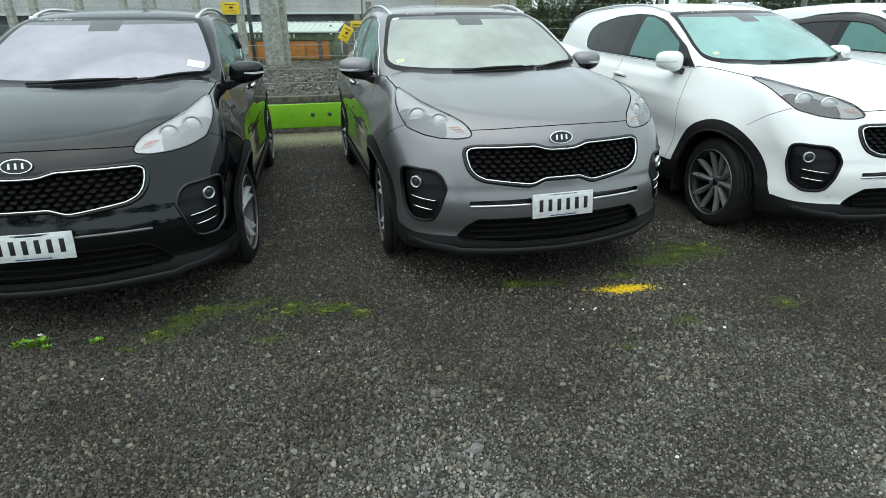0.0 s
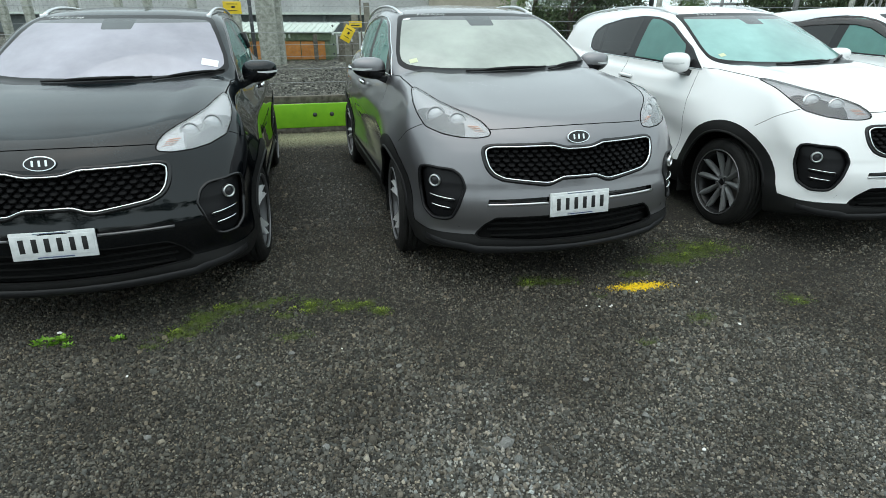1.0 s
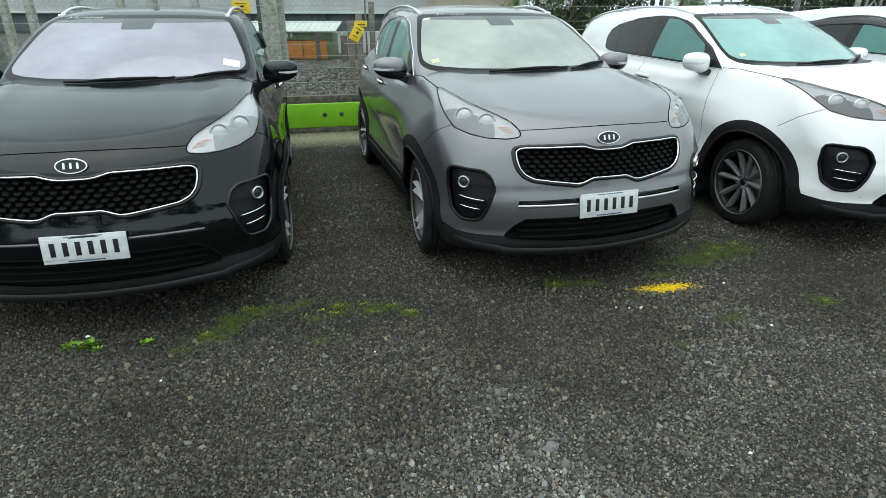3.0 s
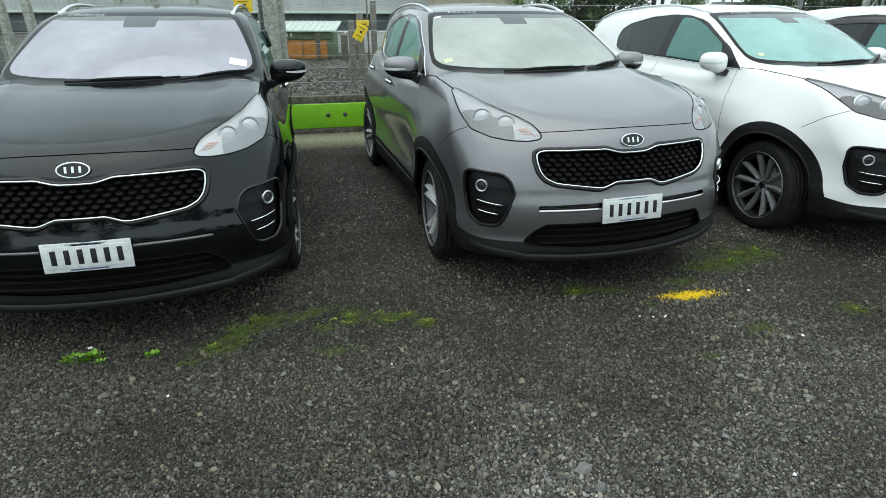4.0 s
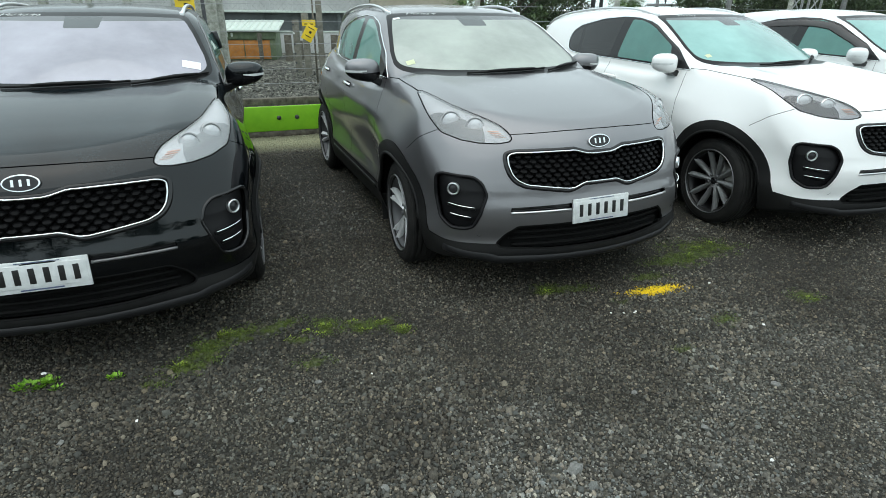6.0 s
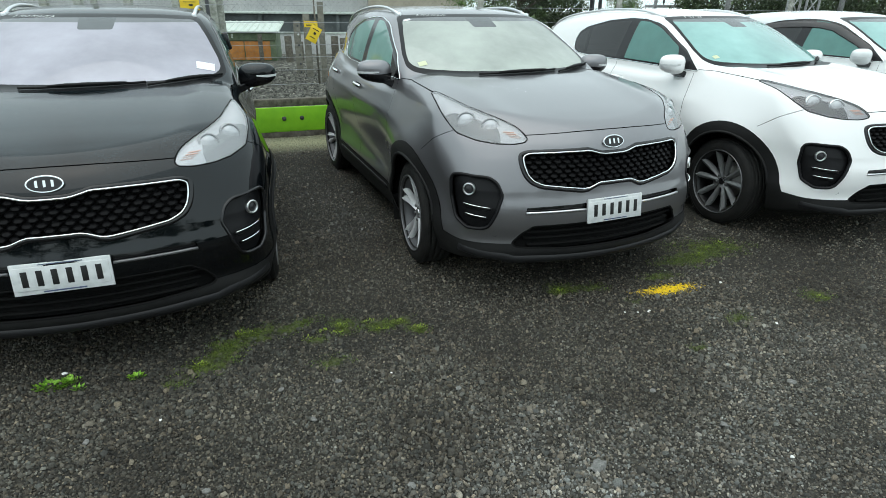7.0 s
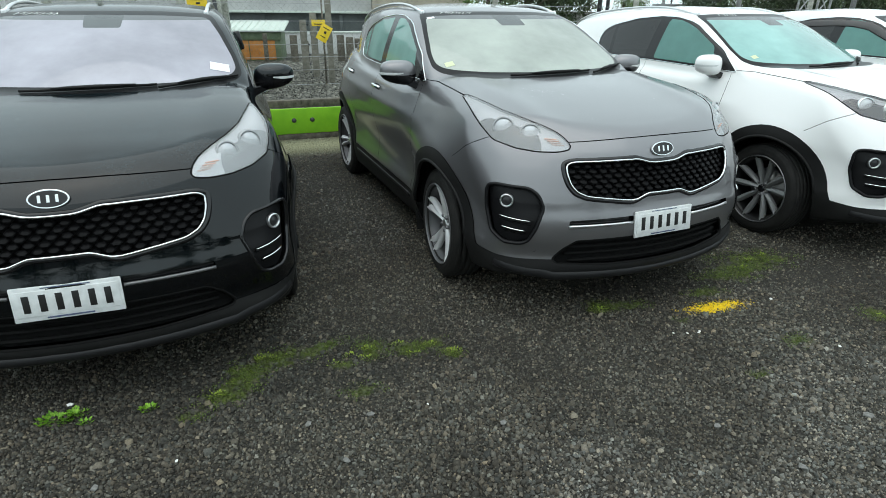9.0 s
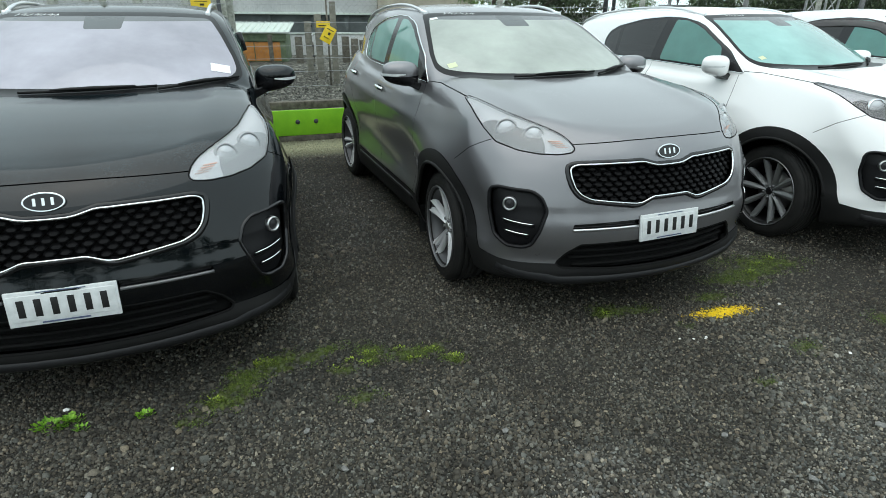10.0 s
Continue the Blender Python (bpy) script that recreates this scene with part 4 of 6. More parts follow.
        for i, j in enumerate((0, 14)):
            foot = box_mesh("rail_foot", (0.032, 0.11, 0.055), tuple(q[j] + [0, 0.035 if i == 0 else -0.035, -0.010]), 0.012)
            M["rfoot%d%s" % (i, k)] = foot
        p, n = outline_flank([(1.54, 0.36), (3.02, 0.375)], s, 0.05, False)
        M["sill" + k] = molding("sill_strip", p + n * 0.004, n, 0.030, 0.016, False)
        for i, (y0, z0) in enumerate(((2.22, 1.030), (3.10, 1.065))):
            p, n = outline_flank([(y0, z0), (y0 + 0.19, z0 + 0.006)], s, 0.02, False)
            t = np.linspace(-1, 1, len(p))
            M["hand%d%s" % (i, k)] = molding("door_handle", p + n * (0.034 - 0.022 * t[:, None] ** 4), n, 0.030, 0.016, False)
            M["cup%d%s" % (i, k)] = molding("handle_recess", p[1:-1] - n[1:-1] * 0.004, n[1:-1], 0.050, 0.016, False)
        p, n = outline_flank([(3.20, 1.405), (3.02, 1.468), (2.70, 1.515), (2.42, 1.53), (2.22, 1.525), (2.05, 1.500), (1.77, 1.375), (1.60, 1.285)], s, 0.04, False)
        M["visor" + k] = molding("wind_deflector", p + n * 0.012 + [0, 0, -0.028], n, 0.085, 0.014, False, 8)
    M["seat"] = seat_mesh()
    M["dash"] = box_mesh("dashboard", (1.40, 0.52, 0.22), (0, 1.62, 0.98), 0.06, 3)
    M["bench"] = join_meshes("bench", [box_mesh("a", (1.30, 0.5, 0.18), (0, 2.95, 0.56), 0.05, 3), box_mesh("b", (1.30, 0.16, 0.62), (0, 3.25, 0.90), 0.05, 3, None)])
    ring = [(0.185 * math.cos(a), 0.03 * math.cos(a), 0.185 * math.sin(a)) for a in np.linspace(0, 2 * math.pi, 33)[:-1]]
    M["wheel_s"] = molding("steering_wheel", ring, [(p[0], 0.0, p[2]) for p in ring], 0.032, 0.032)
    M["mirror_in"] = box_mesh("rear_view_mirror", (0.24, 0.03, 0.065), (0, 0, 0), 0.014)
    M["housing_in"] = prism("sensor_housing", rounded([(-0.115, 0.035), (0.115, 0.035), (0.09, -0.035), (-0.09, -0.035)], 0.012, 3), 0.03, 0.006)
    M["badge"] = prism("badge", oval(0.072, 0.038), 0.010, 0.002)
    M["badge_face"] = prism("badge_face", oval(0.065, 0.032), 0.006, 0.001)
    M["badge_mark"] = prism("badge_mark", [(-0.0055, -0.015), (0.0055, -0.015), (0.0055, 0.015), (-0.0055, 0.015)], 0.006, 0.001)
    M["projector"] = lathe("projector", [(0.0, 0.008), (0.014, 0.0075), (0.026, 0.004), (0.034, -0.003)], 28)
    M["proj_ring"] = lathe("projector_ring", [(0.033, -0.012), (0.035, 0.000), (0.038, 0.0015), (0.0415, 0.000), (0.043, -0.012)], 32)
    M["fog_ring"] = lathe("fog_ring", [(0.026, -0.012), (0.027, 0.008), (0.031, 0.011), (0.036, 0.007), (0.037, -0.012)], 32)
    M["fog_glass"] = lathe("fog_glass", [(0.0, 0.008), (0.014, 0.006), (0.027, 0.0)], 28)
    M["flap"] = box_mesh("mud_flap", (0.20, 0.008, 0.20), (0, 0, 0), 0.003)
    M["fin"] = box_mesh("aerial_fin", (0.05, 0.16, 0.06), (0, 4.05, 1.55), 0.02)
    for i, (x0, x1, y0) in enumerate(((-0.33, 0.31, 0.012), (0.32, 0.735, 0.028))):
        t = np.linspace(0, 1, 14)
        xs = x0 + (x1 - x0) * t
        zz = 1.2095 + y0 * t
        p = lift(shell, np.stack([xs, np.full(14, 0.9), zz], 1), (0, 1, 0), 1.5)
        n = shell_normal(shell, p)[1]
        blade = molding("b", p + n * 0.009, n, 0.011, 0.014, False, 6)
        a = molding("a", (p + n * (0.014 + 0.005 * np.sin(t * math.pi))[:, None])[3:12], n[3:12], 0.022, 0.016, False, 6, np.array([0.5, 0.8, 1, 1, 1.1, 1, 0.9, 0.7, 0.5]))
        M["wiper%d" % i] = join_meshes("wiper", [blade, a])
    return M


def towards(p, d):
    """A pose at p whose x axis looks along d."""
    return Matrix.Translation(p) @ Vector(d).to_track_quat("X", "Z").to_matrix().to_4x4()


def build_car(M, m, paint, screen, dark_wheels, label, rails=True, steer=0, plate_z=0.572):
    car = tagged(new("car"), label, "car", "parked crossovers")
    car.matrix_basis = m
    body = part("body", M["body"], paint, car)
    part("inner_tub", M["liner"], SEAM, car)
    part("lower_cladding", M["cladding"], PLASTIC, car, "black plastic lower cladding")
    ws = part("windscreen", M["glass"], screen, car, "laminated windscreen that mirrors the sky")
    part("windscreen_border", M["frit"], FRIT, ws)
    part("shade_band", M["band"], SHADE_BAND, ws, "grey shaded strip along the top of the glass")
    part("sensor_patch", M["patch"], SENSOR_PATCH, ws)
    for s, k in ((-1, "l"), (1, "r")):
        side = GLASS_GREEN if dark_wheels or paint == PAINT_BLACK else GLASS_PALE
        part("front_window", M["win_f" + k], side, car)
        part("rear_window", M["win_r" + k], GLASS_DARK if dark_wheels else side, car)
        part("quarter_window", M["win_q" + k], GLASS_DARK if dark_wheels else side, car)
        part("pillar_trim", M["pillar" + k], GLOSS_BLACK, car)
        part("window_surround", M["chrome_win" + k], SATIN_DARK if paint == PAINT_BLACK else CHROME, car, "thin chrome strip round the side windows")
        lamp = part("headlight", M["bowl" + k], REFLECTOR_BRIGHT if paint == PAINT_BLACK else REFLECTOR, car, "swept-back headlight with two round projectors")
        part("lens", M["lens" + k], LENS if dark_wheels else LENS_MILKY if paint == PAINT_BLACK else LENS_PALE, lamp)
        part("lamp_rim", M["lamp_rim" + k], SEAM, lamp)
        part("lamp_bezel", M["bowl_low" + k], LAMP_GREY if paint == PAINT_BLACK else LAMP_DARK if dark_wheels else LAMP_MID, lamp)
        for j, (x, y, z, r) in enumerate(((0.764, 0.448, 1.042, 1.40), (0.662, 0.343, 1.021, 1.32))):
            at = towards((s * (x - 0.006), y + 0.012, z - 0.003), (s * 0.45, -0.85, 0.25)) @ Matrix.Scale(r, 4)
            part("projector_ring", M["proj_ring"], CHROME if dark_wheels else LAMP_RING, lamp, at=at)
            part("projector", M["projector"], LENS_DOME, lamp, at=at)
        for j in range(4):
            at = towards((s * (0.552 + 0.012 * j), 0.248 + 0.006 * j, 0.975 + 0.010 * j), (s * 0.5, -0.85, 0.2))
            part("indicator_rib", M["w_rib"], AMBER, lamp, at=at)
        bez = part("fog_bezel", M["fog" + k], BEZEL, car, "black bezel round a fog lamp with two chrome bars")
        part("fog_rim", M["fog_rim" + k], BEZEL if not paint == PAINT_BLACK else GLOSS_BLACK, bez)
        at = towards((s * 0.815, 0.283, 0.698), (s * 0.62, -0.78, 0.06))
        part("fog_ring", M["fog_ring"], SATIN, bez, at=at)
        part("fog_glass", M["fog_glass"], FOG_DARK, bez, at=at)
        for i in (0, 1):
            part("chrome_bar", M["fogbar%d%s" % (i, k)], CHROME, bez)
            part("fog_fin", M["fogfin%d%s" % (i, k)], BEZEL, bez)
        part("tail_lamp", M["tail" + k], RED_LENS, car, "red tail lamp")
        part("parking_sensor", M["sensor" + k], paint, car)
        part("slot_back", M["slot" + k], GLOSS_BLACK, car)
        part("slot_trim", M["slotbar" + k], SATIN if not paint == PAINT_BLACK else SATIN_DARK, car, "satin bumper strip")
        part("arch_edge", M["archf" + k], PLASTIC, car)
        part("arch_edge", M["archr" + k], PLASTIC, car)
        part("sill_strip", M["sill" + k], PLASTIC_GREY, car)
        if rails:
            rail = part("roof_rail", M["rail" + k], SATIN, car, "raised silver roof rail")
            for i in (0, 1):
                part("rail_foot", M["rfoot%d%s" % (i, k)], SATIN, rail)
        else:
            part("wind_deflector", M["visor" + k], SMOKED, car, "smoked plastic wind deflector")
        for i in (0, 1):
            part("handle_recess", M["cup%d%s" % (i, k)], SEAM, part("door_handle", M["hand%d%s" % (i, k)], CHROME if not dark_wheels else paint, car))
        mir = new("door_mirror")
        mir.parent = car
        mir.matrix_basis = pose(s * 0.832, 1.60, 1.215, 0, 0, 0) @ Matrix.Diagonal((s, 1, 1, 1))
        part("mirror_cap", M["mtop"], paint, mir)
        part("mirror_base", M["mlow"], GLOSS_BLACK if not dark_wheels else paint, mir)
        part("indicator", M["blink"], PLATE_WHITE, mir, "slim white repeater lamp")
        part("mirror_foot", M["foot"], GLOSS_BLACK, mir, at=pose(0.03, -0.05, 0.022) @ Matrix.Diagonal((1.3, 1.5, 1.25, 1)))
        for y in (AXLE_F, AXLE_R):
            add_wheel({k2[2:]: v for k2, v in M.items() if k2.startswith("w_")}, car, s * (0.815 if y < 2 else 0.775), y, dark_wheels, 20 if y < 2 else 50, steer if y < 2 else 0)
            if y < 2:
                part("mud_flap", M["flap"], PLASTIC, car, at=pose(s * 0.80, y + 0.47, 0.235, -8))
        seat = part("seat", M["seat"], SEAT_CLOTH, car, at=pose(s * 0.38, 2.15, 0))
    part("bench", M["bench"], SEAT_CLOTH, car)
    part("dashboard", M["dash"], TRIM_IN, car)
    part("steering_wheel", M["wheel_s"], TRIM_IN, car, at=pose(-0.38, 1.95, 1.06, 25))
    part("rear_view_mirror", M["mirror_in"], TRIM_IN, car, at=pose(0, 1.92, 1.44))
    part("sensor_housing", M["housing_in"], GLOSS_BLACK, car, at=pose(0, 1.875, 1.535, -62))
    grille = part("grille", M["grille_back"], SEAM, car, "wide black mesh grille with a bright surround")
    part("grille_rim", M["gr_rim"], GLOSS_BLACK, grille)
    part("grille_surround", M["gr_chrome"], CHROME, grille, "bright chrome outline")
    part("grille_mesh", M["honey"], GRILLE_BLACK, grille, "black honeycomb mesh")
    air = part("lower_intake", M["intake_back"], SEAM, car)
    part("intake_rim", M["in_rim"], SEAM, air)
    for i in range(3):
        part("intake_bar", M["in_bar%d" % i], SEAM, air)
    part("front_lip", M["lip"], PLASTIC_GREY, car, "grey-black lower lip")
    b = part("badge", M["badge"], CHROME, car, "oval maker's badge", at=pose(0, 0.088, 0.948, -22))
    part("badge_face", M["badge_face"], GLOSS_BLACK, b, at=pose(0, -0.002, 0))
    for x in (-0.030, 0.0, 0.030):
        part("badge_mark", M["badge_mark"], CHROME, b, at=pose(x, -0.004, 0))
    pl = part("plate_frame", M["p_frame"], PLATE_WHITE, car, "number plate in a printed white holder", at=pose(0, 0.002, plate_z, -8))
    part("plate", M["p_plate"], PLATE_WHITE, pl)
    for k in range(6):
        part("character_bar", M["p_bar"], INK, pl, at=pose(-0.142 + 0.0568 * k, 0, 0))
    part("frame_print", M["p_strip_top"], INK_BLUE, pl)
    part("frame_print", M["p_strip_low"], INK_BLUE, pl)
    for i in (0, 1):
        part("wiper", M["wiper%d" % i], PLASTIC, car, "black wiper arm and blade")
    part("aerial_fin", M["fin"], paint, car)
    return car


def on_glass(car, name, x, z, w, h, mat, label="", turn=0.0):
    """A flat sticker or mark on the outside of the windscreen."""
    p = lift(shell, [(x, 0.9, z)], (0, 1, 0), 1.6)
    n = shell_normal(shell, p)[1][0]
    q = Vector(n).to_track_quat("Z", "Y").to_matrix().to_4x4()
    right = (q.inverted() @ Vector((1, 0, 0))).xy
    spin = Matrix.Rotation(math.atan2(right.y, right.x) + radians(turn), 4, "Z")
    part(name, box_mesh(name, (w, h, 0.0012), (0, 0, 0.0016)), mat, car, label, at=Matrix.Translation(p[0]) @ q @ spin)


def scrawl(car, x, z, count):
    """A stock number scrawled along the top of the glass: slanted strokes only."""
    for i in range(count):
        for k, t in enumerate((62, 95, 20)[:2 + i % 2]):
            on_glass(car, "marker_stroke", x + 0.038 * i + 0.010 * k, z + 0.004 * ((i + k) % 2), 0.038 - 0.008 * k, 0.0050, CHALK, turn=t - 12 * (i % 3))


# ---- ground ----
def ground_sheet():
    m, nt, b = material("dark_gravel", 0.9, 0.0, (0.06, 0.06, 0.06))
    tc = nt.nodes.new("ShaderNodeTexCoord")
    warp = nt.nodes.new("ShaderNodeTexNoise")
    warp.inputs["Scale"].default_value = 40
    nt.links.new(tc.outputs["Object"], warp.inputs["Vector"])
    vs = []
    for scale in (95, 48):
        v = nt.nodes.new("ShaderNodeTexVoronoi")
        v.inputs["Scale"].default_value = scale
        nt.links.new(tc.outputs["Object"], v.inputs["Vector"])
        vs.append(v)
    ramp = nt.nodes.new("ShaderNodeValToRGB")
    ramp.color_ramp.elements[0].color, ramp.color_ramp.elements[1].color = (0.010, 0.0098, 0.0085, 1), (0.068, 0.066, 0.057, 1)
    e = ramp.color_ramp.elements.new(0.55)
    e.color = (0.030, 0.0293, 0.025, 1)
    sep = nt.nodes.new("ShaderNodeSeparateColor")
    nt.links.new(vs[0].outputs["Color"], sep.inputs["Color"])
    nt.links.new(sep.outputs["Red"], ramp.inputs["Fac"])
    n, r = mix_noise(nt, b, 1.1, (0.55, 0.53, 0.50), (1.15, 1.16, 1.18), 0.30, 0.72, 7, None)
    mul = nt.nodes.new("ShaderNodeMix")
    mul.data_type, mul.blend_type = "RGBA", "MULTIPLY"
    mul.inputs["Factor"].default_value = 1.0
    nt.links.new(ramp.outputs["Color"], mul.inputs["A"])
    nt.links.new(r.outputs["Color"], mul.inputs["B"])
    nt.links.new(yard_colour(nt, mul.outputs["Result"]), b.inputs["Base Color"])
    k1 = bump(nt, b, vs[0].outputs["Distance"], 0.9, -0.008)
    bump(nt, b, vs[1].outputs["Distance"], 0.6, -0.010, k1)
    xs = [-400, -60, -20] + list(np.linspace(-8, 8, 129)) + [20, 60, 400]
    ys = [-400, -60, -20] + list(np.linspace(-4, 14, 145)) + [20, 60, 400]
    V = [(x, y, -0.006 + (0.010 * noise.noise((x * 0.9, y * 0.9, 0)) + 0.005 * noise.noise((x * 3.1, y * 3.1, 4)) if -8 < x < 8 and -4 < y < 14 else 0)) for y in ys for x in xs]
    n = len(xs)
    F = [(j * n + i, j * n + i + 1, (j + 1) * n + i + 1, (j + 1) * n + i) for j in range(len(ys) - 1) for i in range(n - 1)]
    ob = part("ground", raw_mesh("ground", V, F), m)
    return tagged(ob, "dark grey compacted gravel yard with mossy patches", "ground", kind="structure")


def height(x, y):
    return -0.006 + 0.010 * noise.noise((x * 0.9, y * 0.9, 0)) + 0.005 * noise.noise((x * 3.1, y * 3.1, 4))


def heights(P):
    """height() for many places at once, from a grid."""
    gx, gy = np.arange(-9, 9.01, 0.1), np.arange(0, 9.01, 0.1)
    G = np.array([[height(x, y) for x in gx] for y in gy])
    u, v = np.clip((P[:, 0] + 9) / 0.1, 0, len(gx) - 2), np.clip(P[:, 1] / 0.1, 0, len(gy) - 2)
    i, j = u.astype(int), v.astype(int)
    u, v = u - i, v - j
    return (G[j, i] * (1 - u) + G[j, i + 1] * u) * (1 - v) + (G[j + 1, i] * (1 - u) + G[j + 1, i + 1] * u) * v


def loose_gravel():
    """Blocky chips of crushed stone, half sunk in the yard, coarser in some drifts than in others."""
    rng = np.random.default_rng(5)
    spots = []
    for x0, x1, y0, y1, per in ((-3.2, 2.6, 1.15, 1.8, 15500), (-3.3, 3.0, 1.8, 2.6, 14000), (-3.8, 3.6, 2.6, 3.4, 9500), (-4.4, 4.4, 3.4, 4.4, 3600), (-6.0, 7.0, 4.4, 8.0, 260), (-2.0, 0.3, 3.4, 5.4, 4200), (-2.4, 0.0, 5.4, 8.2, 2600)):
        k = int((y1 - y0) * (x1 - x0) * per)
        spots.append(np.stack([rng.uniform(x0, x1, k), rng.uniform(y0, y1, k)], 1))
    P = np.concatenate(spots)
    fade = np.minimum((0.76 * P[:, 1] + 1.05 - P[:, 0]) / 0.45, (0.76 * P[:, 1] + 1.55 + P[:, 0]) / 0.45)
    fade = np.minimum(fade, (P[:, 1] - 1.15) / 0.40)
    P = P[rng.random(len(P)) < np.clip(fade, 0, 1) ** 1.5]
    n = len(P)
    x, y = P.T
    drift = np.sin(2.1 * x + 1.3 * np.sin(1.7 * y + 0.6)) * np.sin(2.7 * y + 1.1 * np.sin(2.3 * x)) + 0.5 * np.sin(6.1 * x + 2.0 * np.sin(4.3 * y)) * np.sin(5.3 * y - 1.2 * x)
    size = np.clip(np.exp(rng.normal(math.log(0.0047), 0.37, n)), 0.0026, 0.018) * (1 + 0.05 * np.clip(y - 2, 0, 4)) * (1 + 0.16 * drift)
    base = np.array([(-1, -1, -1), (1, -1, -1), (1, 1, -1), (-1, 1, -1), (-0.72, -0.72, 1), (0.72, -0.72, 1), (0.72, 0.72, 1), (-0.72, 0.72, 1)], float) * (0.78, 0.78, 0.8)
    S = base[None] * (1 + rng.uniform(-0.34, 0.30, (n, 8, 3)))
    S *= np.stack([np.ones(n), rng.uniform(0.55, 1.0, n), rng.uniform(0.40, 0.75, n)], 1)[:, None, :]
    a, t = rng.uniform(0, 2 * math.pi, n), rng.normal(0, 0.38, n)
    ca, sa, ct, st = np.cos(a)[:, None], np.sin(a)[:, None], np.cos(t)[:, None], np.sin(t)[:, None]
    y2, z2 = S[..., 1] * ct - S[..., 2] * st, S[..., 1] * st + S[..., 2] * ct
    X, Y = S[..., 0] * ca - y2 * sa, S[..., 0] * sa + y2 * ca
    z0 = heights(P)
    V = np.stack([X * size[:, None] + P[:, :1], Y * size[:, None] + P[:, 1:], z2 * size[:, None] + (z0 + rng.uniform(0.35, 0.95, n) * size)[:, None]], 2).reshape(-1, 3)
    quad = np.array([(4, 5, 6, 7), (0, 1, 5, 4), (1, 2, 6, 5), (2, 3, 7, 6), (3, 0, 4, 7)])
    F = (quad[None] + 8 * np.arange(n)[:, None, None]).reshape(-1, 4)
    me = bpy.data.meshes.new("loose_gravel")
    me.vertices.add(len(V))
    me.vertices.foreach_set("co", V.astype(np.float32).ravel())
    me.loops.add(F.size)
    me.loops.foreach_set("vertex_index", F.astype(np.int32).ravel())
    me.polygons.add(len(F))
    me.polygons.foreach_set("loop_start", np.arange(0, F.size, 4, dtype=np.int32))
    me.update(calc_edges=True)
    m, nt, b = material("crushed_stone", 0.8, 0.0, (0.1, 0.1, 0.1))
    g = nt.nodes.new("ShaderNodeNewGeometry")
    ramp = nt.nodes.new("ShaderNodeValToRGB")
    el = ramp.color_ramp.elements
    el[0].color, el[1].color = (0.028, 0.028, 0.026, 1), (0.32, 0.32, 0.30, 1)
    for at, c in ((0.28, (0.062, 0.062, 0.058)), (0.72, (0.122, 0.123, 0.118)), (0.93, (0.190, 0.190, 0.182))):
        el.new(at).color = (*c, 1)
    nt.links.new(g.outputs["Random Per Island"], ramp.inputs["Fac"])
    wheel = math_node(nt, "FRACT", math_node(nt, "MULTIPLY_ADD", g.outputs["Random Per Island"], 37.0), 0.0)
    wheel.node.inputs[0].links[0].from_node.use_clamp = False
    hue = blend(nt, wheel, (1.12, 1.0, 0.88), (0.90, 1.0, 1.10))
    dyed = nt.nodes.new("ShaderNodeMix")
    dyed.data_type, dyed.blend_type = "RGBA", "MULTIPLY"
    dyed.inputs["Factor"].default_value = 1.0
    nt.links.new(ramp.outputs["Color"], dyed.inputs["A"])
    nt.links.new(hue, dyed.inputs["B"])
    nn, r = mix_noise(nt, b, 1.1, (0.50, 0.47, 0.44), (1.2, 1.22, 1.25), 0.30, 0.72, 7, None)
    mul = nt.nodes.new("ShaderNodeMix")
    mul.data_type, mul.blend_type = "RGBA", "MULTIPLY"
    mul.inputs["Factor"].default_value = 1.0
    nt.links.new(dyed.outputs["Result"], mul.inputs["A"])
    nt.links.new(r.outputs["Color"], mul.inputs["B"])
    grain, speck = mix_noise(nt, b, 260, (0.62, 0.62, 0.62), (1.38, 1.37, 1.34), 0.32, 0.68, 4, None)
    fine = nt.nodes.new("ShaderNodeMix")
    fine.data_type, fine.blend_type = "RGBA", "MULTIPLY"
    fine.inputs["Factor"].default_value = 1.0
    nt.links.new(mul.outputs["Result"], fine.inputs["A"])
    nt.links.new(speck.outputs["Color"], fine.inputs["B"])
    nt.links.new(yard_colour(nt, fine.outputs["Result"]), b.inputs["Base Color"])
    bump(nt, b, grain.outputs["Fac"], 0.4, 0.003)
    tagged(part("loose_gravel", me, m), "angular grey crushed stone strewn over the yard", "gravel", kind="stuff")


def stone(name, x, y, size, colour, label, category="stone"):
    bm = bmesh.new()
    bmesh.ops.create_icosphere(bm, subdivisions=2 if size > 0.03 else 1, radius=1)
    for v in bm.verts:
        k = 1 + 0.6 * noise.noise(v.co * 1.7 + Vector((x * 37, y * 25, 0))) + 0.25 * noise.noise(v.co * 4.1 + Vector((3, x * 9, 0)))
        v.co = Vector((v.co.x * size * k, v.co.y * size * 0.75 * k, max(v.co.z, -0.3) * size * 0.55 * k))
    me = bpy.data.meshes.new(name)
    bm.to_mesh(me)
    bm.free()
    tagged(part(name, me, colour, at=pose(x, y, height(x, y) + (0.008 if size < 0.03 else 0.004) + 0.2 * size, 0, 0, x * 400)), label, category)


